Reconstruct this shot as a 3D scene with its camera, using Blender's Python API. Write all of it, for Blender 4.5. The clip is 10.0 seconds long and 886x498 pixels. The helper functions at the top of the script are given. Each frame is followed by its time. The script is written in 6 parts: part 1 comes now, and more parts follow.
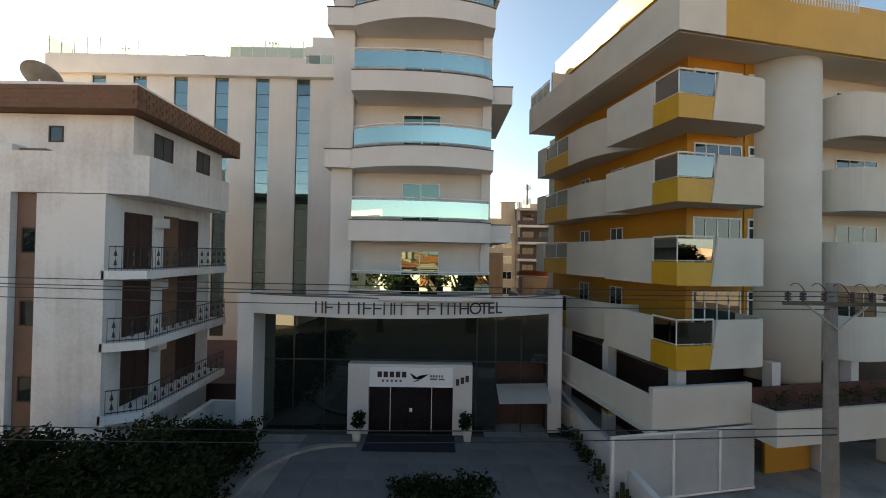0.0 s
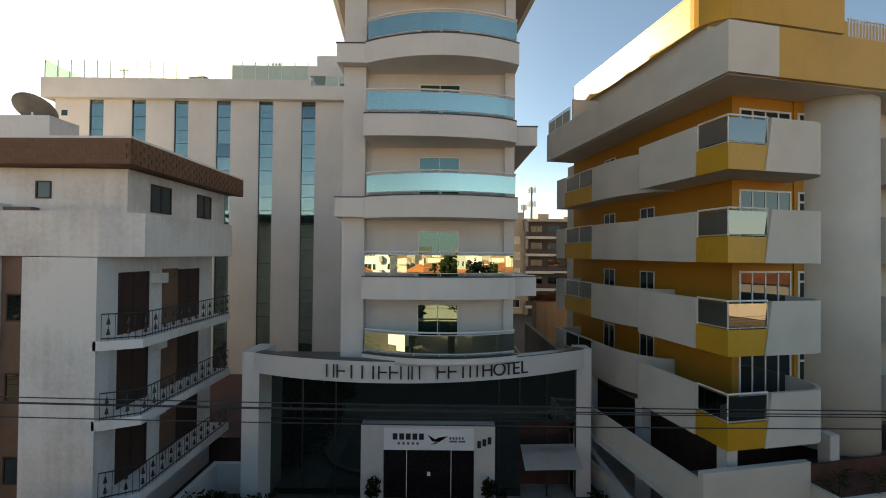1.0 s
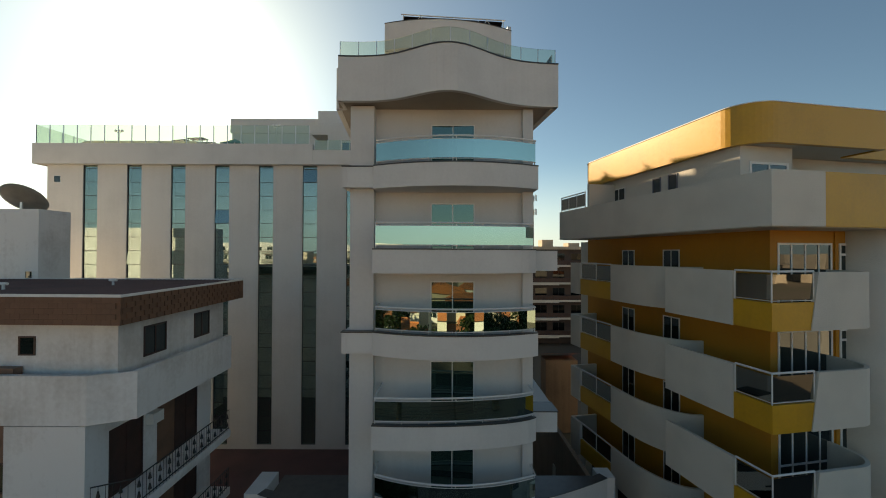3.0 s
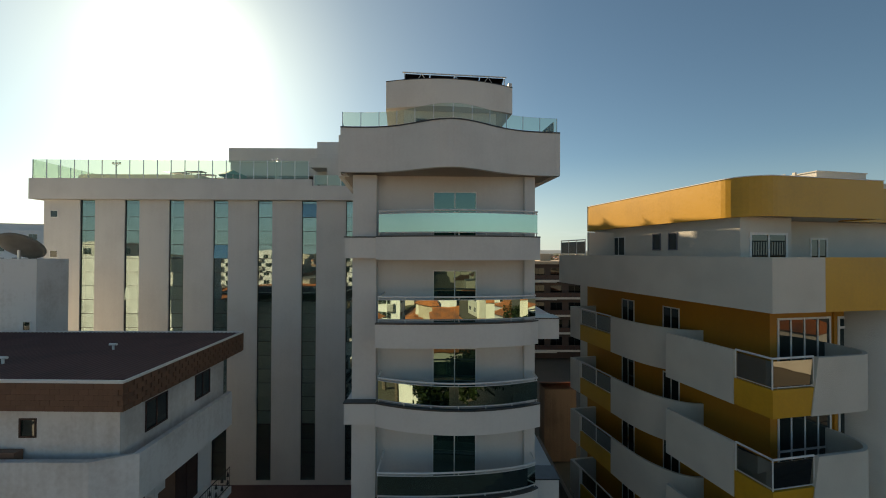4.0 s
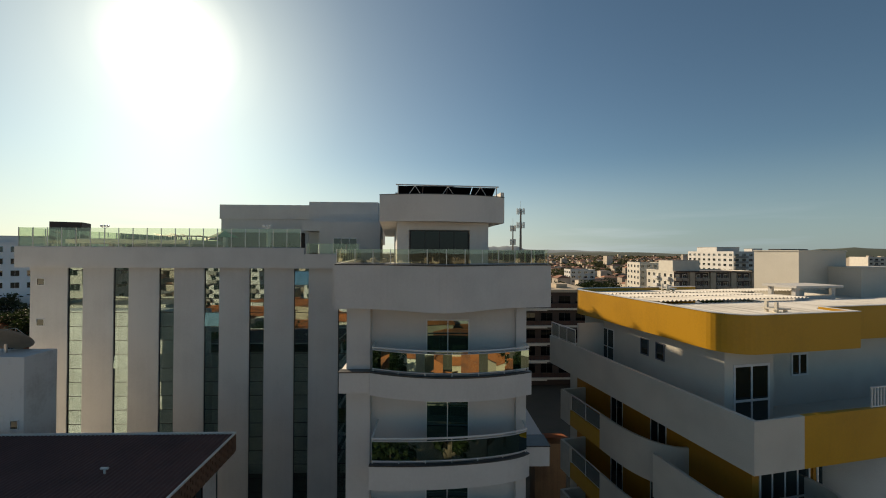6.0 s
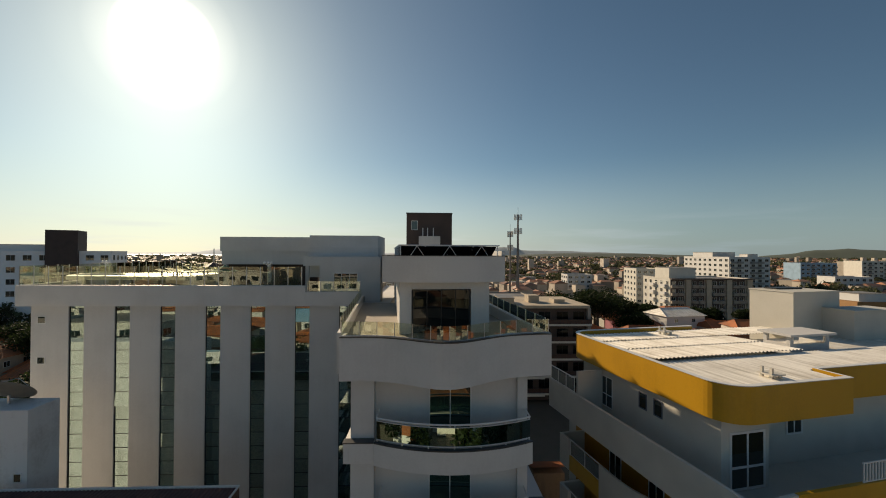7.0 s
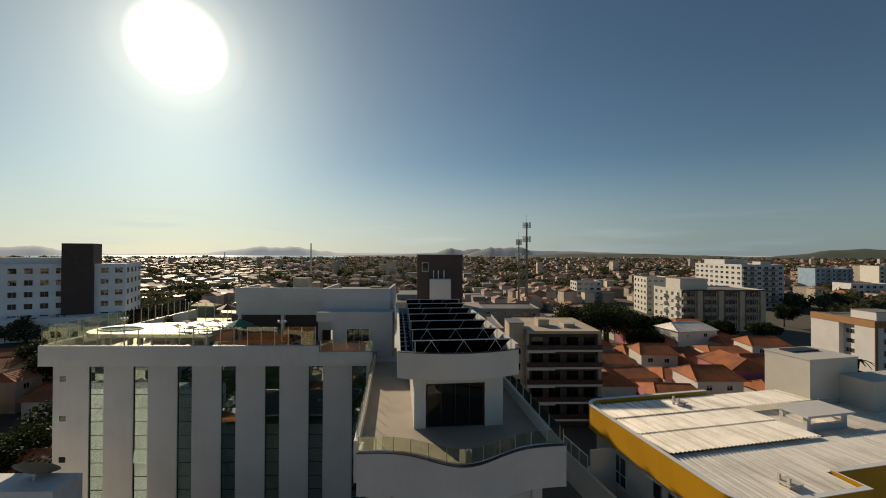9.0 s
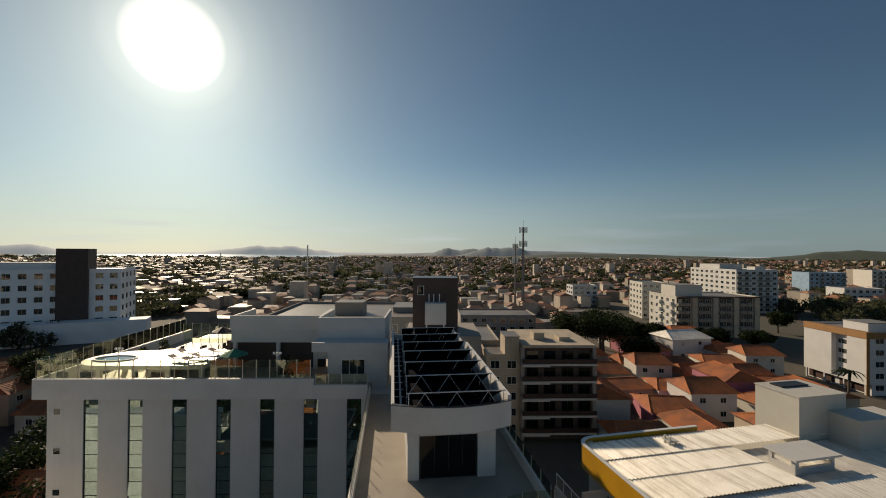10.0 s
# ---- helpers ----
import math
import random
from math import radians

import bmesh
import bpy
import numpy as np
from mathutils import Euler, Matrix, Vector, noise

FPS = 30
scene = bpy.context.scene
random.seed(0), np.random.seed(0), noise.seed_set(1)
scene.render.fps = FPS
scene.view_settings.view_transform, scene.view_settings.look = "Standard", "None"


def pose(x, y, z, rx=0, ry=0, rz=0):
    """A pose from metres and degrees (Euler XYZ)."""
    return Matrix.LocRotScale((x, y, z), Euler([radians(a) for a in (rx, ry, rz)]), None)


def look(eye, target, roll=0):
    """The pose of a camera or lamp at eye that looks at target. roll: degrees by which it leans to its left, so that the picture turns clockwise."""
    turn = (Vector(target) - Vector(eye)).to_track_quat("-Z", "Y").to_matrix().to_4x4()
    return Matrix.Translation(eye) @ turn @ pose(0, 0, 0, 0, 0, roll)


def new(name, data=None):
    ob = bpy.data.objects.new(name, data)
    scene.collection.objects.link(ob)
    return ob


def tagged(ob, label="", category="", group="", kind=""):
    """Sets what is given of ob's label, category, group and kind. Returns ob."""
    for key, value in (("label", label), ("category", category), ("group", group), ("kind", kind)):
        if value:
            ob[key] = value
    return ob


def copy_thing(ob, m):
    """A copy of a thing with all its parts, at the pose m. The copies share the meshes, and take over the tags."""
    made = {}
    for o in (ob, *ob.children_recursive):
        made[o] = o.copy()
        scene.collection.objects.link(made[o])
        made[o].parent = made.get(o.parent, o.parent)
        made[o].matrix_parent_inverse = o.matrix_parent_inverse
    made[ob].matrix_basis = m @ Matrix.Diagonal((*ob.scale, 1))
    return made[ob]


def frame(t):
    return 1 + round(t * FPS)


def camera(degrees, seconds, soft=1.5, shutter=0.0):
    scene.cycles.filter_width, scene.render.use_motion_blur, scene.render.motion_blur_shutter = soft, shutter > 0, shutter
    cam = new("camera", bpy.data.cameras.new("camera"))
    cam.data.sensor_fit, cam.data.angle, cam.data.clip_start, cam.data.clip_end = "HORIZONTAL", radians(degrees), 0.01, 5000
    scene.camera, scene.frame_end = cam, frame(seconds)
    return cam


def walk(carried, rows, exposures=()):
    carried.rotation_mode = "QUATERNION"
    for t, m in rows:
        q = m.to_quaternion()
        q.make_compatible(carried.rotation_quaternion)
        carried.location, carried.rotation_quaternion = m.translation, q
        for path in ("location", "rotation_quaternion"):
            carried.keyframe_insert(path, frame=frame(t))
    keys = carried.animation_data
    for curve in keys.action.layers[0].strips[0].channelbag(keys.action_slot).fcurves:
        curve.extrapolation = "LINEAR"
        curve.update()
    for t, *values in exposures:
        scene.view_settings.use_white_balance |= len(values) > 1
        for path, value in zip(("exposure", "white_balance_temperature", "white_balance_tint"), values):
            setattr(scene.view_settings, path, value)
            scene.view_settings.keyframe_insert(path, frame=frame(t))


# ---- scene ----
cam = camera(95.6, 10.0, soft=1.0)
PATH = [
    (0, (1.384, -18.066, 8.328), (1.401, -16.066, 8.353), 1.0),
    (0.5, (0.917, -17.369, 9.391), (0.917, -15.369, 9.414), 0.7),
    (1, (0.666, -16.727, 10.546), (0.669, -14.727, 10.57), 0.6),
    (1.5, (0.529, -16.305, 11.808), (0.541, -14.305, 11.832), 0.5),
    (2, (0.386, -16.036, 13.068), (0.396, -14.036, 13.09), 0.3),
    (2.5, (0.223, -15.799, 14.326), (0.234, -13.799, 14.346), 0.4),
    (3, (0.101, -15.708, 15.67), (0.104, -13.709, 15.691), 0.2),
    (4.5, (-0.156, -15.8, 19.51), (-0.117, -13.8, 19.528), 0.2),
    (5, (-0.142, -15.853, 20.697), (-0.086, -13.854, 20.714), 0.2),
    (5.5, (-0.18, -15.966, 22.048), (-0.137, -13.966, 22.064), 0.2),
    (6, (-0.215, -16.015, 23.392), (-0.152, -14.016, 23.406), 0.3),
    (7.5, (-0.576, -16.375, 27.322), (-0.498, -14.376, 27.341), 0.3),
    (8, (-0.676, -16.36, 28.349), (-0.602, -14.361, 28.367), 0.3),
    (8.5, (-0.833, -16.414, 29.402), (-0.793, -14.415, 29.421), 0.3),
    (9, (-0.768, -16.487, 30.57), (-0.73, -14.487, 30.588), 0.2),
    (9.5, (-0.756, -16.525, 31.801), (-0.705, -14.526, 31.817), 0.3),
    (10, (-0.633, -16.69, 33.124), (-0.58, -14.691, 33.14), 0.4),
]
walk(cam, [(t, look(eye, target, roll)) for t, eye, target, roll in PATH],
     exposures=[(0, 2.02, 9900, 22), (1, 1.64, 9700, 20), (2.5, 1.04, 9200, 15), (4.5, 0.45, 8150, 12),
                (7.5, -0.08, 7800, 14), (10, -0.32, 7500, 14)])

# ---- world, sun ----
SUN = Vector((-0.494, 0.775, 0.394)).normalized()
world = bpy.data.worlds.new("sky")
scene.world = world
world.use_nodes = True
wn, wl = world.node_tree.nodes, world.node_tree.links
bg = wn["Background"]
sky = wn.new("ShaderNodeTexSky")
sky.sky_type, sky.sun_disc = "NISHITA", False
sky.sun_elevation = math.asin(SUN.z)
sky.sun_rotation = math.atan2(SUN.x, SUN.y)
sky.air_density, sky.dust_density, sky.ozone_density = 0.8, 0.5, 2.5
# the bright aureole round the sun itself
tc = wn.new("ShaderNodeTexCoord")
dot = wn.new("ShaderNodeVectorMath")
dot.operation = "DOT_PRODUCT"
dot.inputs[1].default_value = SUN
ramp = wn.new("ShaderNodeValToRGB")
ramp.color_ramp.interpolation = "LINEAR"
for k, (p, v) in enumerate(((0.72, 0.0), (0.94, 0.012), (0.985, 0.03), (0.9945, 0.065), (0.9977, 0.2), (0.9997, 0.8))):
    e = ramp.color_ramp.elements[k] if k < 2 else ramp.color_ramp.elements.new(p)
    e.position, e.color = p, (v, v * 0.97, v * 0.9, 1)
gain = wn.new("ShaderNodeVectorMath")
gain.operation = "SCALE"
gain.inputs["Scale"].default_value = 30.0
add = wn.new("ShaderNodeVectorMath")
add.operation = "ADD"
wl.new(tc.outputs["Generated"], dot.inputs[0])
wl.new(dot.outputs["Value"], ramp.inputs[0])
wl.new(ramp.outputs[0], gain.inputs[0])
hue = wn.new("ShaderNodeVectorMath")
hue.operation = "MULTIPLY"
hue.inputs[1].default_value = (0.80, 1.05, 1.06)
wl.new(sky.outputs[0], hue.inputs[0])
# pale haze all round the horizon
sep = wn.new("ShaderNodeSeparateXYZ")
wl.new(tc.outputs["Generated"], sep.inputs[0])
hz = wn.new("ShaderNodeMapRange")
hz.interpolation_type = "SMOOTHSTEP"
hz.inputs["From Min"].default_value, hz.inputs["From Max"].default_value = -0.02, 0.23
hz.inputs["To Min"].default_value, hz.inputs["To Max"].default_value = 0.72, 0.0
wl.new(sep.outputs["Z"], hz.inputs["Value"])
mixh = wn.new("ShaderNodeMix")
mixh.data_type = "RGBA"
haze = wn.new("ShaderNodeValToRGB")
haze.color_ramp.interpolation = "EASE"
haze.color_ramp.elements[0].position, haze.color_ramp.elements[1].position = 0.30, 0.95
haze.color_ramp.elements[0].color, haze.color_ramp.elements[1].color = (0.37, 0.53, 0.65, 1), (0.84, 1.0, 1.09, 1)
wl.new(dot.outputs["Value"], haze.inputs[0])
hgain = wn.new("ShaderNodeVectorMath")
hgain.operation = "SCALE"
hgain.inputs["Scale"].default_value = 9.6
wl.new(haze.outputs[0], hgain.inputs[0])
wl.new(hgain.outputs[0], mixh.inputs["B"])
wl.new(hz.outputs[0], mixh.inputs["Factor"])
wl.new(hue.outputs[0], mixh.inputs["A"])
cmap = wn.new("ShaderNodeMapping")
cmap.inputs["Scale"].default_value = (2.2, 2.2, 26.0)
cnoise = wn.new("ShaderNodeTexNoise")
cnoise.inputs["Scale"].default_value, cnoise.inputs["Detail"].default_value = 1.6, 6
wl.new(tc.outputs["Generated"], cmap.inputs[0])
wl.new(cmap.outputs[0], cnoise.inputs["Vector"])
cfac = wn.new("ShaderNodeMapRange")
cfac.interpolation_type = "SMOOTHSTEP"
cfac.inputs["From Min"].default_value, cfac.inputs["From Max"].default_value = 0.50, 0.72
cfac.inputs["To Max"].default_value = 0.55
wl.new(cnoise.outputs[0], cfac.inputs["Value"])
cband = wn.new("ShaderNodeMapRange")
cband.interpolation_type = "SMOOTHSTEP"
cband.inputs["From Min"].default_value, cband.inputs["From Max"].default_value = 0.12, 0.03
wl.new(sep.outputs["Z"], cband.inputs["Value"])
cmul = wn.new("ShaderNodeMath")
cmul.operation = "MULTIPLY"
wl.new(cfac.outputs[0], cmul.inputs[0])
wl.new(cband.outputs[0], cmul.inputs[1])
cloud = wn.new("ShaderNodeMix")
cloud.data_type = "RGBA"
clight = wn.new("ShaderNodeVectorMath")
clight.operation = "SCALE"
clight.inputs["Scale"].default_value = 1.22
wl.new(hgain.outputs[0], clight.inputs[0])
wl.new(clight.outputs[0], cloud.inputs["B"])
wl.new(cmul.outputs[0], cloud.inputs["Factor"])
wl.new(mixh.outputs["Result"], cloud.inputs["A"])
wl.new(cloud.outputs["Result"], add.inputs[0])
wl.new(gain.outputs[0], add.inputs[1])
wl.new(add.outputs[0], bg.inputs[0])
bg.inputs[1].default_value = 0.069
sun = new("sun", bpy.data.lights.new("sun", "SUN"))
sun.data.energy, sun.data.angle, sun.data.color = 5.0, radians(0.53), (1.0, 0.88, 0.70)
sun.matrix_world = look(SUN * 100, (0, 0, 0))


# ---- materials ----
def material(name, color, rough=0.7, vary=0.12, scale=0.6, fine=14.0, bump=0.15, metal=0.0, dark=None, streak=0.0, island=0.0, object_vary=0.0):
    """Surface with stains at one scale and grain at another; dark: colour of the stains; streak: rain streaks running down."""
    m = bpy.data.materials.new(name)
    m.use_nodes = True
    n, l = m.node_tree.nodes, m.node_tree.links
    p = n["Principled BSDF"]
    p.inputs["Metallic"].default_value = metal
    co = n.new("ShaderNodeTexCoord")
    big = n.new("ShaderNodeTexNoise")
    big.inputs["Scale"].default_value, big.inputs["Detail"].default_value = scale, 6
    small = n.new("ShaderNodeTexNoise")
    small.inputs["Scale"].default_value, small.inputs["Detail"].default_value = fine, 4
    l.new(co.outputs["Object"], big.inputs["Vector"])
    l.new(co.outputs["Object"], small.inputs["Vector"])
    d = dark or tuple(c * (1 - 2.2 * vary) for c in color)
    r = n.new("ShaderNodeValToRGB")
    r.color_ramp.elements[0].position, r.color_ramp.elements[1].position = 0.32, 0.62
    r.color_ramp.elements[0].color, r.color_ramp.elements[1].color = (*d, 1), (*color, 1)
    mix = n.new("ShaderNodeMath")
    mix.operation = "MULTIPLY_ADD"
    mix.inputs[1].default_value = 0.35
    l.new(small.outputs[0], mix.inputs[0])
    l.new(big.outputs[0], mix.inputs[2])
    sub = n.new("ShaderNodeMath")
    sub.operation = "SUBTRACT"
    sub.inputs[1].default_value = 0.12
    l.new(mix.outputs[0], sub.inputs[0])
    fac = sub
    if streak:
        mp = n.new("ShaderNodeMapping")
        mp.inputs["Scale"].default_value = (3.0, 3.0, 0.12)
        st = n.new("ShaderNodeTexNoise")
        st.inputs["Scale"].default_value, st.inputs["Detail"].default_value = 1.3, 5
        l.new(co.outputs["Object"], mp.inputs[0])
        l.new(mp.outputs[0], st.inputs["Vector"])
        sm = n.new("ShaderNodeMath")
        sm.operation = "MULTIPLY_ADD"
        sm.inputs[1].default_value = streak
        l.new(st.outputs[0], sm.inputs[0])
        l.new(fac.outputs[0], sm.inputs[2])
        s2 = n.new("ShaderNodeMath")
        s2.operation = "SUBTRACT"
        s2.inputs[1].default_value = streak * 0.5
        l.new(sm.outputs[0], s2.inputs[0])
        fac = s2
    l.new(fac.outputs[0], r.inputs[0])
    out = r.outputs[0]
    if island or object_vary:
        src = n.new("ShaderNodeNewGeometry") if island else n.new("ShaderNodeObjectInfo")
        h = n.new("ShaderNodeHueSaturation")
        a = n.new("ShaderNodeMapRange")
        a.inputs["To Min"].default_value, a.inputs["To Max"].default_value = 1 - (island or object_vary), 1 + (island or object_vary)
        l.new(src.outputs["Random Per Island" if island else "Random"], a.inputs[0])
        l.new(a.outputs[0], h.inputs["Value"])
        l.new(out, h.inputs["Color"])
        out = h.outputs[0]
    l.new(out, p.inputs["Base Color"])
    rr = n.new("ShaderNodeMapRange")
    rr.inputs["To Min"].default_value, rr.inputs["To Max"].default_value = max(0.02, rough - 0.12), min(1, rough + 0.1)
    l.new(small.outputs[0], rr.inputs[0])
    l.new(rr.outputs[0], p.inputs["Roughness"])
    if bump:
        b = n.new("ShaderNodeBump")
        b.inputs["Strength"].default_value, b.inputs["Distance"].default_value = bump, 0.02
        l.new(small.outputs[0], b.inputs["Height"])
        l.new(b.outputs[0], p.inputs["Normal"])
    return m


def glass(name, tint, reflect=0.4, see=0.0, body=(0.012, 0.02, 0.02), wobble=0.004, ior=1.5, rough=0.015):
    """Coated glass: a mirror-like share, the rest let through (see) or lost in the dark room behind it."""
    m = bpy.data.materials.new(name)
    m.use_nodes = True
    n, l = m.node_tree.nodes, m.node_tree.links
    n.remove(n["Principled BSDF"])
    out = n["Material Output"]
    gl = n.new("ShaderNodeBsdfGlossy")
    gl.inputs["Color"].default_value, gl.inputs["Roughness"].default_value = (*tint, 1), rough
    if see:
        base = n.new("ShaderNodeBsdfTransparent")
        base.inputs["Color"].default_value = (*[c * see for c in tint], 1)
    else:
        base = n.new("ShaderNodeBsdfDiffuse")
        base.inputs["Color"].default_value = (*body, 1)
    mx = n.new("ShaderNodeMixShader")
    fr = n.new("ShaderNodeFresnel")
    fr.inputs["IOR"].default_value = ior
    ma = n.new("ShaderNodeMath")
    ma.operation = "ADD"
    ma.use_clamp = True
    ma.inputs[1].default_value = reflect
    l.new(fr.outputs[0], ma.inputs[0])
    l.new(ma.outputs[0], mx.inputs[0])
    l.new(base.outputs[0], mx.inputs[1])
    l.new(gl.outputs[0], mx.inputs[2])
    l.new(mx.outputs[0], out.inputs["Surface"])
    if wobble:
        co = n.new("ShaderNodeTexCoord")
        no = n.new("ShaderNodeTexNoise")
        no.inputs["Scale"].default_value, no.inputs["Detail"].default_value = 0.9, 1
        b = n.new("ShaderNodeBump")
        b.inputs["Strength"].default_value, b.inputs["Distance"].default_value = 0.6, wobble
        l.new(co.outputs["Object"], no.inputs["Vector"])
        l.new(no.outputs[0], b.inputs["Height"])
        l.new(b.outputs[0], gl.inputs["Normal"])
    return m


M_WHITE = material("white_paint", (0.60, 0.592, 0.572), 0.65, 0.05, 0.35, 9, 0.12, streak=0.25)
M_BAND = material("white_band_paint", (0.635, 0.625, 0.602), 0.6, 0.05, 0.5, 11, 0.1, streak=0.15)
M_GRANITE = material("dark_granite_coping", (0.05, 0.05, 0.05), 0.35, 0.2, 3, 60, 0.05)
M_OLDWHITE = material("weathered_white_render", (0.73, 0.725, 0.71), 0.8, 0.10, 0.45, 7, 0.25, dark=(0.55, 0.53, 0.50), streak=0.35)
M_YELLOW = material("ochre_yellow_paint", (0.59, 0.305, 0.017), 0.38, 0.08, 0.4, 10, 0.03, streak=0.2)
M_ORANGE = material("orange_ochre_paint", (0.47, 0.20, 0.012), 0.65, 0.08, 0.4, 10, 0.15, streak=0.2)
M_CREAM = material("cream_panel_paint", (0.57, 0.545, 0.48), 0.6, 0.05, 0.5, 10, 0.12, streak=0.2)
M_CREAM_ROUGH = material("cream_textured_render", (0.60, 0.575, 0.51), 0.85, 0.06, 0.6, 30, 0.5)
M_SHINGLE = material("brown_shingle", (0.19, 0.098, 0.06), 0.8, 0.15, 1.2, 25, 0.4, object_vary=0.08)
M_BROWNROOF = material("brown_sheet_roof", (0.115, 0.055, 0.05), 0.85, 0.2, 0.5, 8, 0.2, dark=(0.075, 0.04, 0.037))
# Wood of doors and furniture; also the dark sheets standing for interior shade.
M_DARKWOOD_AND_SHADE = material("dark_red_brown_wood_and_shade", (0.06, 0.025, 0.018), 0.55, 0.2, 2, 20, 0.2)
M_TILEBROWN = material("brown_mosaic_tile", (0.18, 0.10, 0.07), 0.5, 0.15, 1, 22, 0.3)
M_IRON = material("black_iron", (0.018, 0.018, 0.018), 0.45, 0.1, 3, 30, 0.05)
M_STEEL = material("brushed_steel", (0.62, 0.62, 0.60), 0.32, 0.06, 2, 40, 0.03, metal=0.8)
M_ALU = material("white_aluminium", (0.70, 0.70, 0.68), 0.4, 0.04, 2, 30, 0.03)
M_CONCRETE = material("grey_concrete", (0.30, 0.29, 0.27), 0.85, 0.15, 0.7, 16, 0.35, dark=(0.17, 0.16, 0.15), streak=0.3)
M_PAVING = material("pale_forecourt_paving", (0.15, 0.15, 0.15), 0.8, 0.12, 0.8, 18, 0.25, object_vary=0.08)
M_ASPHALT = material("asphalt", (0.05, 0.05, 0.05), 0.9, 0.15, 0.6, 30, 0.35)
M_SOIL = material("town_ground", (0.10, 0.085, 0.065), 0.95, 0.25, 0.02, 0.6, 0.3, dark=(0.05, 0.06, 0.035))
# Lifted white for the far lodging block; its haze is in the colour.
M_BRIGHTWHITE = material("haze_whitened_paint", (0.84, 0.84, 0.83), 0.7, 0.04, 0.2, 6, 0.05)
M_ZINC = material("corrugated_zinc", (0.94, 0.90, 0.81), 0.40, 0.12, 0.6, 5, 0.05, metal=0.15, dark=(0.74, 0.69, 0.60))
zn, zl = M_ZINC.node_tree.nodes, M_ZINC.node_tree.links
# Long streaks: stains, plus painted light and dark of the sunlit corrugations.
zmap = zn.new("ShaderNodeMapping")
zmap.inputs["Scale"].default_value = (4.2, 0.22, 1.0)
znoise = zn.new("ShaderNodeTexNoise")
znoise.inputs["Scale"].default_value, znoise.inputs["Detail"].default_value = 1.0, 4
zramp = zn.new("ShaderNodeValToRGB")
zramp.color_ramp.elements[0].position, zramp.color_ramp.elements[1].position = 0.34, 0.52
zramp.color_ramp.elements[0].color, zramp.color_ramp.elements[1].color = (0.70, 0.68, 0.64, 1), (1, 1, 1, 1)
zmul = zn.new("ShaderNodeMix")
zmul.data_type, zmul.blend_type = "RGBA", "MULTIPLY"
zmul.inputs["Factor"].default_value = 1.0
zl.new(next(q for q in zn if q.type == "TEX_COORD").outputs["Object"], zmap.inputs[0])
zl.new(zmap.outputs[0], znoise.inputs["Vector"])
zl.new(znoise.outputs[0], zramp.inputs[0])
zl.new(zn["Principled BSDF"].inputs["Base Color"].links[0].from_socket, zmul.inputs["A"])
zl.new(zramp.outputs[0], zmul.inputs["B"])
zl.new(zmul.outputs["Result"], zn["Principled BSDF"].inputs["Base Color"])
M_BLACKDOOR = material("black_lacquer_door", (0.012, 0.008, 0.010), 0.25, 0.1, 3, 30, 0.02)
M_BLACK = material("black_letter_paint", (0.015, 0.015, 0.018), 0.4, 0.1, 3, 30, 0.0)
M_MAT = material("dark_blue_mat", (0.012, 0.013, 0.022), 0.95, 0.15, 3, 60, 0.4)
M_SIGNWHITE = material("white_sign_panel", (0.82, 0.82, 0.82), 0.35, 0.02, 1, 20, 0.0)
M_MAGENTA = material("magenta_sign_paint", (0.55, 0.03, 0.16), 0.4, 0.05, 3, 30, 0.0)
M_RED = material("dark_red_sign_paint", (0.22, 0.02, 0.05), 0.4, 0.05, 3, 30, 0.0)
M_GREYSIGN = material("grey_sign_paint", (0.12, 0.13, 0.16), 0.4, 0.05, 3, 30, 0.0)
M_SOILRED = material("red_brown_planter_soil", (0.13, 0.045, 0.03), 0.95, 0.2, 2, 30, 0.5)
M_LEAF = material("dark_green_leaf", (0.022, 0.036, 0.012), 0.6, 0.2, 1.5, 20, 0.1, island=0.45)
# Paler green for far trees: aerial haze put into the leaf colour.
M_LEAF_TOWN = material("hazy_green_leaf", (0.085, 0.092, 0.048), 0.7, 0.2, 0.3, 3, 0.0, island=0.4)
M_LEAF_DRY = material("olive_leaf", (0.07, 0.075, 0.03), 0.65, 0.2, 1.5, 20, 0.1, island=0.45)
for leaf_mat in (M_LEAF, M_LEAF_TOWN, M_LEAF_DRY):
    ln, ll = leaf_mat.node_tree.nodes, leaf_mat.node_tree.links
    ln["Principled BSDF"].inputs["Specular IOR Level"].default_value = 0.12
    glow = ln.new("ShaderNodeBsdfTranslucent")
    through_mix = ln.new("ShaderNodeMixShader")
    through_mix.inputs[0].default_value = 0.38
    ll.new(ln["Principled BSDF"].inputs["Base Color"].links[0].from_socket, glow.inputs["Color"])
    ll.new(ln["Principled BSDF"].outputs[0], through_mix.inputs[1])
    ll.new(glow.outputs[0], through_mix.inputs[2])
    ll.new(through_mix.outputs[0], ln["Material Output"].inputs["Surface"])
M_BARK = material("grey_brown_bark", (0.12, 0.09, 0.065), 0.9, 0.2, 2, 25, 0.5)
M_TERRA = material("terracotta_roof_tile", (0.42, 0.13, 0.04), 0.85, 0.2, 0.35, 5, 0.3, dark=(0.17, 0.07, 0.04), island=0.35)
M_TOWNWALL = material("town_wall_paint", (0.45, 0.39, 0.32), 0.85, 0.15, 0.15, 3, 0.1, island=0.45)
M_TOWNROOF = material("town_roof_tile", (0.34, 0.15, 0.08), 0.6, 0.25, 0.1, 2, 0.1, dark=(0.17, 0.125, 0.095), island=0.6)
M_TOWNFLAT = material("town_flat_roof", (0.31, 0.265, 0.215), 0.42, 0.2, 0.1, 2, 0.1, island=0.6)
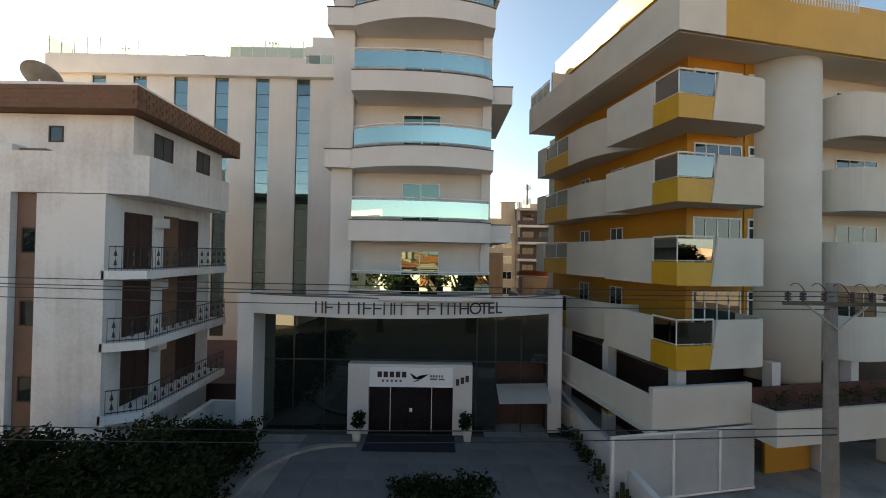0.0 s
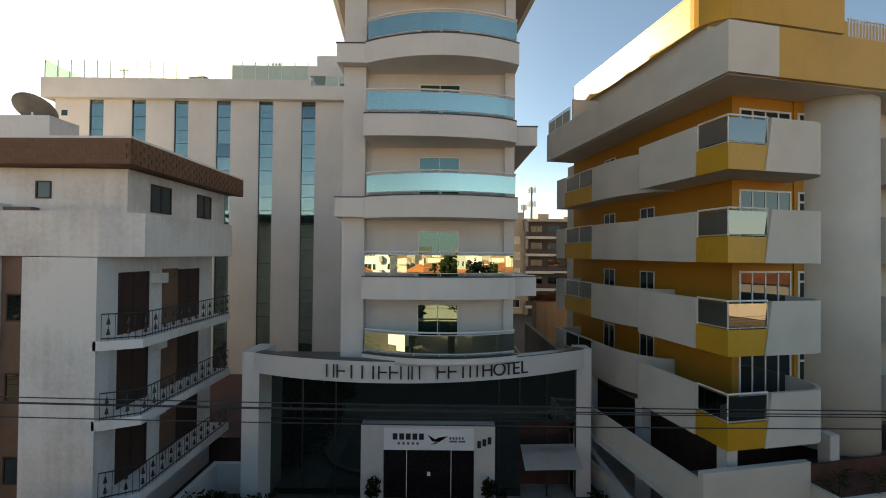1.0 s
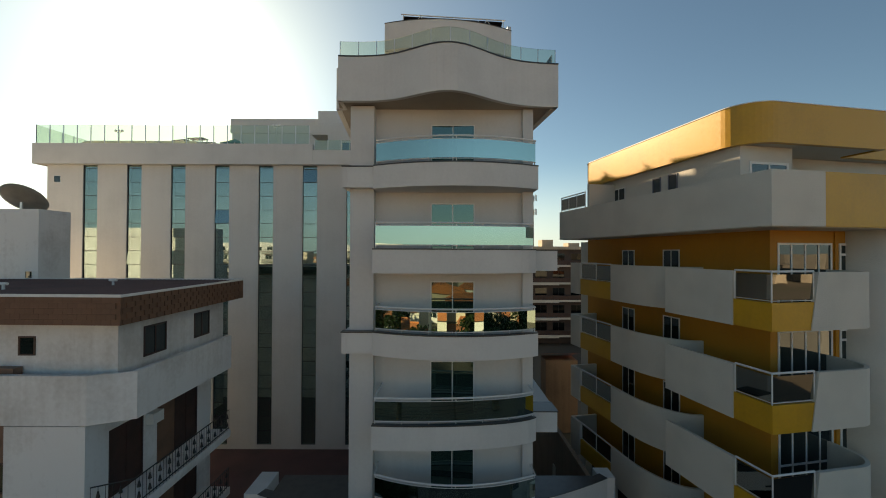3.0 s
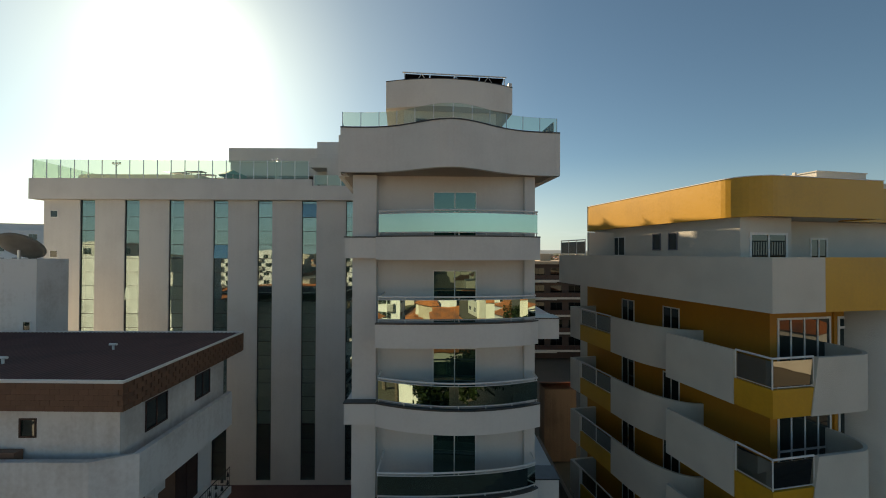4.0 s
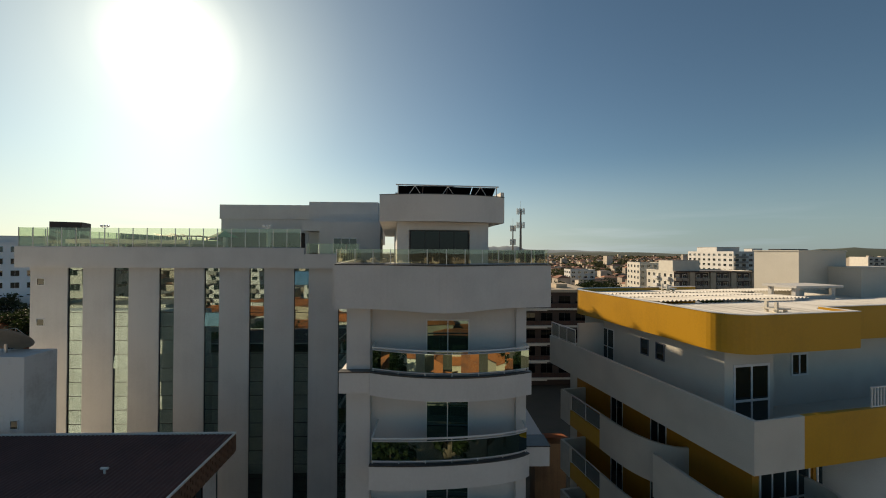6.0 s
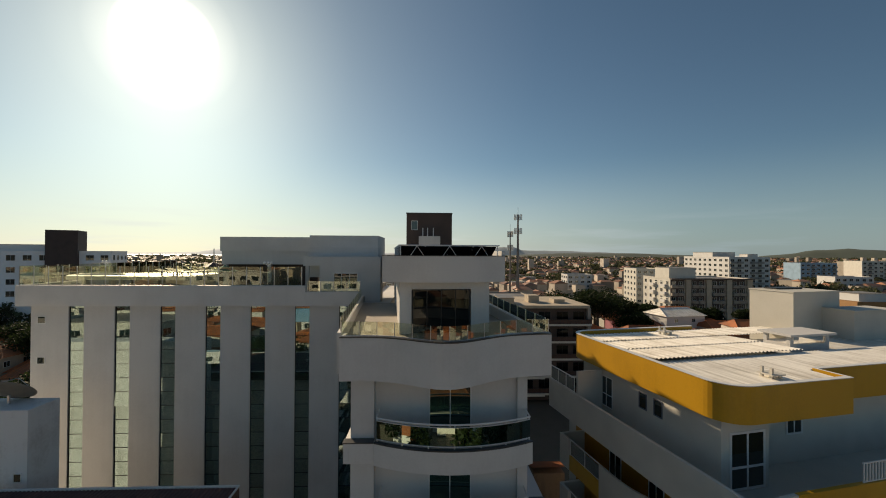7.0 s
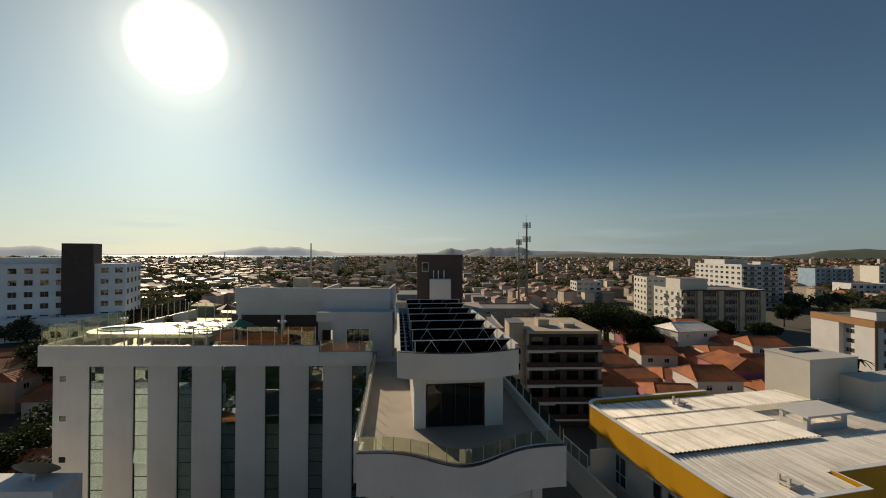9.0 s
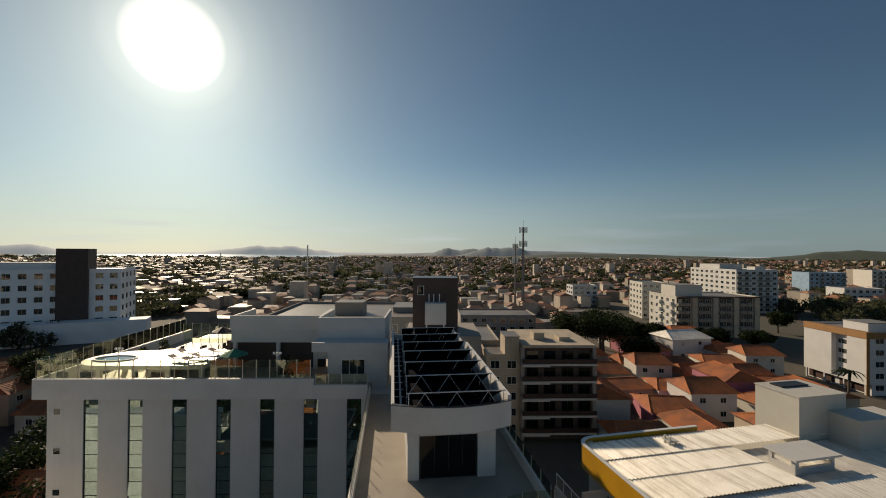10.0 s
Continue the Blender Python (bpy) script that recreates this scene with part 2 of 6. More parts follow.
M_BROWNBLOCK = material("dark_brown_paint_and_shade", (0.075, 0.05, 0.042), 0.7, 0.1, 0.5, 10, 0.15)
M_WINDARK = glass("dark_window_glass", (0.85, 0.9, 0.9), 0.06)
M_BLACKGLASS = glass("black_window_glass", (0.85, 0.9, 0.9), 0.02, body=(0.006, 0.007, 0.007), ior=1.3)
M_SLITGLASS = glass("green_mirror_glass", (0.73, 0.93, 0.88), 0.70, body=(0.012, 0.02, 0.022))
M_DOORGLASS = glass("green_door_glass", (0.54, 0.80, 0.70), 0.18, body=(0.012, 0.03, 0.027))
M_RAILGLASS = glass("green_railing_glass", (0.70, 0.90, 0.80), 0.58, see=0.5)
M_CLEARGLASS = glass("pale_green_terrace_glass", (0.93, 0.965, 0.87), 0.09, see=0.955, ior=1.25)
M_RAILBRONZE = glass("bronze_railing_glass", (0.80, 0.78, 0.70), 0.30, see=0.45)
M_LOBBYGLASS = glass("dark_lobby_glass", (0.75, 0.85, 0.8), 0.10, body=(0.010, 0.014, 0.012))
M_SOLAR = material("solar_collector_glass", (0.012, 0.012, 0.016), 0.9, 0.1, 1.0, 10, 0.0)
M_SOLAR.node_tree.nodes["Principled BSDF"].inputs["Specular IOR Level"].default_value = 0.02
M_WATER = glass("lagoon_water", (0.9, 0.95, 1.0), 0.35, body=(0.05, 0.07, 0.08), wobble=0.0, rough=0.12)
M_POOL = glass("pool_water", (0.9, 0.97, 1.0), 0.10, body=(0.03, 0.06, 0.06), wobble=0.02, rough=0.03)
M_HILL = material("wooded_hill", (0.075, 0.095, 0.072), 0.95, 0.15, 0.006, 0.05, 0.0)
# Distance haze is put into these hills: paler colours, plus bluish emission.
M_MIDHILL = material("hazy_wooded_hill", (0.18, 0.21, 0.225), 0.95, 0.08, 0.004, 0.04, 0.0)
M_FARHILL = material("distant_hill_haze", (0.16, 0.19, 0.22), 0.95, 0.05, 0.003, 0.03, 0.0)
for far_mat, haze_glow in ((M_FARHILL, (0.30, 0.35, 0.38, 1)), (M_MIDHILL, (0.05, 0.065, 0.075, 1))):
    far_mat.node_tree.nodes["Principled BSDF"].inputs["Emission Color"].default_value = haze_glow
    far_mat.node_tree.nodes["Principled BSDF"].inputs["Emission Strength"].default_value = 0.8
M_POLE = material("pole_concrete", (0.27, 0.24, 0.21), 0.85, 0.15, 2, 20, 0.3)
M_CERAMIC = material("brown_ceramic", (0.07, 0.03, 0.02), 0.25, 0.1, 3, 20, 0.0)
M_RUBBER = material("black_cable", (0.02, 0.02, 0.02), 0.6, 0.1, 3, 20, 0.0)
M_TAN = material("tan_brown_trim", (0.33, 0.165, 0.055), 0.7, 0.08, 0.4, 10, 0.1)
M_BLUE = material("pale_blue_wall", (0.25, 0.38, 0.50), 0.8, 0.1, 0.3, 8, 0.1)
M_PINK = material("pink_wall", (0.45, 0.16, 0.2), 0.8, 0.12, 0.3, 8, 0.1)
M_BEIGE = material("beige_wall", (0.48, 0.40, 0.30), 0.8, 0.12, 0.3, 8, 0.15, streak=0.3)
M_ALLEY = material("brown_plaster_wall", (0.24, 0.17, 0.12), 0.9, 0.15, 0.4, 8, 0.25, streak=0.4)
M_GREYWALL = material("grey_wall", (0.33, 0.30, 0.265), 0.8, 0.12, 0.3, 8, 0.15, streak=0.3)
M_POOLDECK = material("wet_white_pool_deck", (0.62, 0.59, 0.52), 0.38, 0.08, 0.6, 14, 0.06)
M_DECK = material("pale_terrace_floor", (0.36, 0.31, 0.25), 0.6, 0.1, 0.6, 14, 0.1)


# ---- builders ----
def box(bm, x0, x1, y0, y1, z0, z1):
    v = [bm.verts.new(p) for p in ((x0, y0, z0), (x1, y0, z0), (x1, y1, z0), (x0, y1, z0), (x0, y0, z1), (x1, y0, z1), (x1, y1, z1), (x0, y1, z1))]
    for f in ((3, 2, 1, 0), (4, 5, 6, 7), (0, 1, 5, 4), (1, 2, 6, 5), (2, 3, 7, 6), (3, 0, 4, 7)):
        bm.faces.new([v[i] for i in f])


def prism(bm, pts, z0, z1):
    """A plan outline (anticlockwise) raised from z0 to z1."""
    lo = [bm.verts.new((x, y, z0)) for x, y in pts]
    hi = [bm.verts.new((x, y, z1)) for x, y in pts]
    bm.faces.new(hi)
    bm.faces.new(lo[::-1])
    for i in range(len(pts)):
        j = (i + 1) % len(pts)
        bm.faces.new((lo[i], lo[j], hi[j], hi[i]))


def shifted(pts, d):
    """A plan line moved d to its left."""
    out = []
    for i, p in enumerate(pts):
        a, b = Vector(pts[max(i - 1, 0)]), Vector(pts[min(i + 1, len(pts) - 1)])
        t = (b - a).normalized()
        out.append((p[0] - t.y * d, p[1] + t.x * d))
    return out


def ribbon(bm, pts, thick, z0, z1):
    """An upright wall of some thickness along a plan line; its back lies to the left of the line."""
    prism(bm, list(pts) + shifted(pts, thick)[::-1], z0, z1)


def rod(bm, a, b, r, n=6):
    a, b = Vector(a), Vector(b)
    m = Matrix.Translation((a + b) / 2) @ (b - a).to_track_quat("Z", "Y").to_matrix().to_4x4()
    bmesh.ops.create_cone(bm, cap_ends=True, segments=n, radius1=r, radius2=r, depth=(b - a).length, matrix=m)


def tube(bm, pts, r, n=6):
    """One round bar bent along a line of points."""
    pts = [Vector(p) for p in pts]
    rings = []
    for i, p in enumerate(pts):
        t = (pts[min(i + 1, len(pts) - 1)] - pts[max(i - 1, 0)]).normalized()
        side = t.cross(Vector((0, 0, 1))) if abs(t.z) < 0.95 else Vector((1, 0, 0))
        side.normalize()
        up = side.cross(t)
        rings.append([bm.verts.new(p + r * (math.cos(6.2832 * k / n) * side + math.sin(6.2832 * k / n) * up)) for k in range(n)])
    for a, b in zip(rings, rings[1:]):
        for k in range(n):
            bm.faces.new((a[k], a[(k + 1) % n], b[(k + 1) % n], b[k]))
    bm.faces.new(rings[0][::-1])
    bm.faces.new(rings[-1])


def finish(name, bm, mats):
    me = bpy.data.meshes.new(name)
    bmesh.ops.recalc_face_normals(bm, faces=bm.faces) if len(bm.faces) < 20000 else None
    bm.to_mesh(me)
    bm.free()
    for m in mats if isinstance(mats, (list, tuple)) else [mats]:
        me.materials.append(m)
    return me


def part(name, bm, mat, parent=None, label=""):
    ob = new(name, finish(name, bm, mat))
    ob.parent = parent
    return tagged(ob, label)


def piece(name, mesh, parent, m=None, label=""):
    ob = new(name, mesh)
    ob.parent = parent
    if m is not None:
        ob.matrix_basis = m
    return tagged(ob, label)


def thing(name, label, category, m=None, group="", kind=""):
    ob = new(name)
    ob.empty_display_size = 0.3
    if m is not None:
        ob.matrix_basis = m
    return tagged(ob, label, category, group, kind)


def slab(name, parent, mat, *boxes, label=""):
    bm = bmesh.new()
    for b in boxes:
        box(bm, *b)
    return part(name, bm, mat, parent, label)


def window(parent, x0, x1, y, z0, z1, cols=2, axis="x", out=-1, frame_mat=None, pane_mat=None, name="window", depth=0.1, bar=0.05, transom=0.0):
    """A framed window in a wall; axis: the way along the wall; out: the side on which the open air lies."""
    fm, pm = frame_mat or M_ALU, pane_mat or M_WINDARK
    def put(bm, a0, a1, d0, d1, c0, c1):
        d0, d1 = sorted((y + out * d0, y + out * d1))
        box(bm, *((a0, a1, d0, d1) if axis == "x" else (d0, d1, a0, a1)), c0, c1)
    bm = bmesh.new()
    put(bm, x0, x0 + bar, -0.04, 0.03, z0, z1)
    put(bm, x1 - bar, x1, -0.04, 0.03, z0, z1)
    put(bm, x0 + bar, x1 - bar, -0.04, 0.03, z1 - bar, z1)
    put(bm, x0 + bar, x1 - bar, -0.04, 0.03, z0, z0 + bar)
    w = (x1 - x0) / cols
    fr = part(name, bm, fm, parent)
    for i in range(1, cols):
        bm = bmesh.new()
        put(bm, x0 + w * i - bar * 0.4, x0 + w * i + bar * 0.4, -0.035, 0.025, z0 + bar, z1 - bar)
        part("mullion", bm, fm, fr)
    if transom:
        for i in range(cols):
            bm = bmesh.new()
            put(bm, x0 + w * i + bar * (0.4 if i else 1.0), x0 + w * (i + 1) - bar * (0.4 if i < cols - 1 else 1.0), -0.035, 0.025, transom - bar / 2, transom + bar / 2)
            part("transom", bm, fm, fr)
    for i in range(cols):
        bm = bmesh.new()
        put(bm, x0 + w * i + bar * 0.4, x0 + w * (i + 1) - bar * 0.4, -0.02, 0.004 + 0.004 * (i % 2), z0 + bar * 0.5, z1 - bar * 0.5)
        part("pane", bm, pm, fr)
    return fr


def along(f, a, b, n):
    return [(a + (b - a) * i / n, f(a + (b - a) * i / n)) for i in range(n + 1)]


def glass_rail(parent, pts, z0, z1, rail_mat, pane_mat, gap=0.07, post=0.022, top=0.035, panes=None, name="railing", inset=0.0, second=False):
    """A railing along a plan line: a post at each joint, a top rail, a pane between the posts."""
    bm = bmesh.new()
    tube(bm, [(*p, z0 + gap) for p in pts], 0.014)
    rl = part(name, bm, rail_mat, parent)
    if top:
        bm = bmesh.new()
        tube(bm, [(*p, z1) for p in pts], top)
        part("top_rail", bm, rail_mat, rl)
    if second:
        bm = bmesh.new()
        tube(bm, [(*p, z1 - 0.10) for p in pts], 0.013)
        part("slim_rail", bm, rail_mat, rl)
    back = shifted(pts, inset)
    n = panes or len(pts) - 1
    step = (len(pts) - 1) / n
    marks = [round(i * step) for i in range(n + 1)]
    for k in marks:
        bm = bmesh.new()
        rod(bm, (*back[k], z0), (*back[k], z1), post)
        part("post", bm, rail_mat, rl)
    for a, b in zip(marks, marks[1:]):
        bm = bmesh.new()
        ribbon(bm, pts[a:b + 1], 0.012, z0 + gap + 0.03, z1 - 0.09 if top else z1)
        pn = part("pane", bm, pane_mat, rl)
        pn.visible_shadow = pane_mat is not M_CLEARGLASS
    return rl


# ---- ground, street, water, hills ----
bm = bmesh.new()
bmesh.ops.create_circle(bm, cap_ends=True, segments=96, radius=4900, matrix=Matrix.Translation((0, 0, -0.12)))
tagged(part("ground", bm, M_SOIL), "brown and green town ground reaching the horizon", "ground", kind="structure")
bm = bmesh.new()
box(bm, -400, 400, -17.5, -9.6, -0.2, -0.10)
tagged(part("road", bm, M_ASPHALT), "grey asphalt street in front of the hotel", "road", kind="structure")
bm = bmesh.new()
box(bm, -400, 400, -9.6, -9.45, -0.2, 0.04)
box(bm, -400, 400, -9.45, -7.2, -0.2, 0.02)
tagged(part("pavement", bm, M_CONCRETE), "concrete pavement with a kerb", "pavement", kind="structure")

# ---- hotel ----
hotel = thing("hotel", "white hotel with curved balconies and a slit-windowed wing", "hotel")
FLOORS = (6.65, 9.68, 12.78, 15.82, 18.9)          # tops of the balcony bands


def belly(x):
    return -0.95 - 0.75 * max(0.0, 1 - ((x - 0.6) / 3.05) ** 2)


def lean_belly(x):
    return -0.65 - 1.1 * math.sqrt(max(0.0, 1 - ((x + 0.9) / 4.6) ** 2))


def crown_line(x):
    return -0.75 - 1.3 * math.exp(-((x - 0.35) / 1.75) ** 2) + 0.07 * (x - 0.3)


# tower body: side piers, back block and loggia walls
slab("tower_wall", hotel, M_WHITE, (-3.4, 3.6, 0.0, 24.0, 6.0, 21.3), label="white painted tower wall")
slab("tower_pier", hotel, M_WHITE, (-3.4, -2.5, -0.5, -0.002, 6.0, 21.25))
slab("tower_pier", hotel, M_WHITE, (3.2, 3.6, -0.2, -0.002, 6.0, 21.25))
slab("tower_base", hotel, M_WHITE, (-3.4, 3.6, 2.0, 24.0, 0.0, 6.0))
for k, top in enumerate(FLOORS):
    low = top - 0.86 if k else top - 0.25
    left = k % 2 == 0
    front = belly if left else lean_belly
    x0, x1 = (-2.45, 3.62) if left else (-2.35, 3.55)
    line = along(front, x0, x1, 20)
    bm = bmesh.new()
    prism(bm, line + [(x1, -0.003), (x0, -0.003)], low, top - 0.30)
    ribbon(bm, line, 0.14, top - 0.30, top - 0.03)
    bal = part("balcony", bm, M_BAND, hotel, "white curved balcony band")
    bm = bmesh.new()
    ribbon(bm, shifted(line, -0.02), 0.19, top - 0.03, top + 0.015)
    part("coping", bm, M_GRANITE, bal)
    # the ledge that runs on round the side of the tower
    if k:
        bm = bmesh.new()
        if left:
            ribbon(bm, [(-3.402, -0.9), (x0 - 0.01, -0.9)], 0.39, low + 0.05, top - 0.05)
            box(bm, -3.6, -3.406, -0.9, 3.0, low + 0.05, top - 0.05)
        else:
            box(bm, x1 + 0.01, 4.5, 0.05 - 0.4, 0.6, low + 0.05, top - 0.05)
            box(bm, 3.61, 4.5, 0.604, 5.0, low + 0.05, top - 0.05)
        led = part("side_ledge", bm, M_BAND, bal)
        bm = bmesh.new()
        if left:
            box(bm, -3.63, x0 - 0.02, -0.93, -0.54, top - 0.046, top - 0.005)
        else:
            box(bm, x1 + 0.03, 4.53, -0.38, 0.62, top - 0.046, top - 0.005)
        part("ledge_coping", bm, M_GRANITE, bal)
    rail = along(lambda x: front(x) + 0.08, x0 + 0.1, x1 - 0.1, 18)
    glass_rail(bal, rail, top + 0.02, top + 0.92, M_ALU, M_RAILGLASS, panes=6, inset=0.05, second=True, gap=0.1)
    for xe in (x0 + 0.1, x1 - 0.1):
        bm = bmesh.new()
        rod(bm, (xe, front(xe) + 0.08, top + 0.92), (xe, -0.02, top + 0.92), 0.03)
        part("return_rail", bm, M_ALU, bal)
    # loggia floor, door-window
    z0 = top - 0.30
    window(hotel, -0.36, 1.36, 0.0, z0 + 0.02, top + 1.80, 2, pane_mat=M_DOORGLASS, name="balcony_door", bar=0.045)
# crown parapet, terrace floor and its railing
line = along(crown_line, -3.75, 4.5, 34)
bm = bmesh.new()
ribbon(bm, line, 0.18, 21.25, 22.88)
ribbon(bm, [(-5.4, 14.0), (-4.05, -0.1)], 0.18, 21.25, 22.88)
ribbon(bm, [(-4.05, -0.1), (-3.75, -0.1), (-3.75, crown_line(-3.75))], 0.12, 21.25, 22.88)
ribbon(bm, [(4.5, crown_line(4.5)), (3.05, 14.0)], 0.18, 21.25, 22.88)
crown = part("crown_parapet", bm, M_BAND, hotel, "white wavy roof parapet")
bm = bmesh.new()
ribbon(bm, shifted(line, -0.025), 0.23, 22.88, 22.925)
part("coping", bm, M_GRANITE, crown)
bm = bmesh.new()
prism(bm, shifted(line, 0.05) + [(2.95, 14.0), (-5.3, 14.0), (-3.95, 0.0)], 21.30, 22.33)
part("terrace_floor", bm, M_DECK, hotel)
edge = along(lambda x: crown_line(x) + 0.09, -3.7, 4.4, 36)
glass_rail(hotel, edge, 22.93, 23.48, M_STEEL, M_CLEARGLASS, gap=0.02, post=0.016, top=0, panes=12, name="terrace_railing")
glass_rail(hotel, [(-5.2 + 0.11 * i, 12.9 - 1.15 * i) for i in range(12)], 22.9, 23.48, M_STEEL, M_CLEARGLASS, gap=0.02, post=0.016, top=0, name="terrace_railing")
glass_rail(hotel, [(4.38 - 0.118 * i, 0.0 + 1.2 * i) for i in range(12)], 22.9, 23.48, M_STEEL, M_CLEARGLASS, gap=0.02, post=0.016, top=0, name="terrace_railing")


# penthouse with a bowed fascia, and the long roof well behind it
def bow(x):
    return 2.85 - 0.65 * max(0.0, 1 - ((x - 0.35) / 2.95) ** 2)


# the roof storey stands turned a few degrees, as the whole tower does
ROOF_TURN = Matrix.Translation((0.25, 2.65, 0)) @ Matrix.Rotation(radians(5.5), 4, "Z") @ Matrix.Translation((-0.25, -3.0, 0))


def turned(ob):
    ob.matrix_basis = ROOF_TURN
    return ob


turned(slab("penthouse_wall", hotel, M_WHITE, (-1.75, -1.2, 2.9, 21.5, 22.33, 24.75), (1.62, 2.5, 2.9, 21.5, 22.33, 24.75), (-1.2, 1.62, 2.9, 21.5, 24.4, 24.75), (-1.2, 1.62, 4.5, 21.5, 22.33, 24.4),
            label="white penthouse wall"))
turned(window(hotel, -1.15, 1.57, 3.0, 22.36, 24.38, 4, name="penthouse_window", pane_mat=M_BLACKGLASS, frame_mat=M_IRON, bar=0.04))
bm = bmesh.new()
line = along(bow, -2.55, 3.25, 26)
ribbon(bm, line, 0.16, 24.75, 25.95)
ribbon(bm, [(-2.55, 21.5), (-2.55, 2.89)], 0.16, 24.75, 25.90)
ribbon(bm, [(3.25, 2.89), (3.25, 14.5)], 0.16, 24.75, 26.2)
ribbon(bm, [(3.25, 14.502), (3.25, 21.5)], 0.16, 24.75, 25.8)
ribbon(bm, [(3.09, 21.51), (-2.39, 21.51)], 0.16, 24.75, 25.45)
fas = turned(part("penthouse_fascia", bm, M_BAND, hotel, "white bowed roof fascia"))
bm = bmesh.new()
prism(bm, shifted(line, 0.1) + [(3.1, 21.4), (-2.4, 21.4)], 24.76, 24.90)
soffit = turned(part("penthouse_soffit", bm, M_BAND, hotel))
bm = bmesh.new()
prism(bm, shifted(line, 0.2) + [(3.05, 21.3), (-2.35, 21.3)], 24.904, 24.95)
part("roof_membrane", bm, M_SOLAR, soffit, "black waterproofed roof")
bm = bmesh.new()
ribbon(bm, shifted(line, -0.02), 0.2, 25.95, 25.98)
part("coping", bm, M_GRANITE, fas)
# rows of tilted solar collectors on zigzag trusses
for r in range(7):
    y = 3.05 + 2.72 * r
    row = thing("solar_collector", "row of dark tilted solar collectors on white trusses", "solar collector", ROOF_TURN, group="solar collectors on the hotel roof")
    x0, x1, hi = -1.72, 2.88, 26.45
    for i in range(4):
        w = (x1 - x0) / 4
        p, q = x0 + w * i + 0.02, x0 + w * (i + 1) - 0.02
        bm = bmesh.new()
        v = [bm.verts.new(c) for c in ((p, y - 0.12, hi - 0.04), (q, y - 0.12, hi - 0.04), (q, y + 2.15, 25.3), (p, y + 2.15, 25.3))]
        bmesh.ops.solidify(bm, geom=[bm.faces.new(v)], thickness=0.05)
        part("panel", bm, M_SOLAR, row)
    bars = [((x0 - 0.1, hi), (x1 + 0.1, hi), 0.03), ((x0 - 0.1, 25.3), (x1 + 0.1, 25.3), 0.012)]
    n = 3
    for i in range(n if r < 2 else 0):
        w = (x1 - x0) / n
        a, b, c = x0 + w * i, x0 + w * (i + 0.5), x0 + w * (i + 1)
        bars += [((a, 25.3), (b, hi - 0.03), 0.014), ((b, hi - 0.03), (c, 25.3), 0.014)]
    if r >= 2:
        for i in (0.25, 0.7):
            c = x0 + (x1 - x0) * i
            bars += [((c - 0.32, 25.9), (c, hi - 0.03), 0.012)]
    bars += [((x, 24.95), (x, hi - 0.03), 0.022) for x in (x0, x1)]
    for a, b, q in bars:
        bm = bmesh.new()
        rod(bm, (a[0], y - 0.18, a[1]), (b[0], y - 0.18, b[1]), q)
        part("truss_bar", bm, M_ALU, row)
# pipes along the left edge of the roof
bm = bmesh.new()
for k in range(14):
    rod(bm, (-2.35, 3.6 + 1.2 * k, 25.2), (-1.85, 3.6 + 1.2 * k, 25.2), 0.03)
rod(bm, (-2.05, 3.2, 25.25), (-2.05, 20.6, 25.25), 0.06)
turned(tagged(part("roof_pipe", bm, M_ALU), "white pipe run along the roof parapet", "pipe"))
# dark lift tower at the back
lift = thing("lift_tower", "dark brown lift tower with a white tank box", "tower block")
slab("wall", lift, M_BROWNBLOCK, (-2.7, 2.15, 26.6, 30.0, 21.0, 30.25))
slab("roof_slab", lift, M_GRANITE, (-2.75, 2.2, 26.55, 30.05, 30.25, 30.36))
slab("white_box", lift, M_WHITE, (-1.35, 0.85, 25.0, 26.59, 25.6, 27.8))
for x in (-1.25, 0.55):
    slab("box_leg", lift, M_ALU, (x, x + 0.15, 25.1, 25.25, 24.6, 25.598))
for x in (-1.0, -0.5, 0.1):
    slab("duct", lift, M_ALU, (x, x + 0.1, 25.8, 25.9, 27.802, 28.7))
window(lift, -2.2, -1.5, 26.6, 28.5, 29.5, 1)
slab("back_block", hotel, M_GREYWALL, (-3.4, 4.4, 24.004, 32.0, 0.0, 24.6))

# wing with tall glass slits
WY, WZ = 14.05, 22.12
SLITS = [-26.56 + 3.255 * i for i in range(7)]
xs = [-29.2] + [s + 1.08 for s in SLITS]
for a, b in zip(xs, SLITS + [-3.41]):
    slab("wing_pier", hotel, M_WHITE, (a, b, WY, WY + 0.45, 0.0, WZ))
for s in SLITS:
    slab("slit_base", hotel, M_WHITE, (s, s + 1.10, WY + 0.004, WY + 0.45, 0.0, 1.5))
slab("wing_wall", hotel, M_WHITE, (-29.2, -3.41, WY + 0.453, 32.0, 0.0, WZ), label="white wing wall behind the piers")
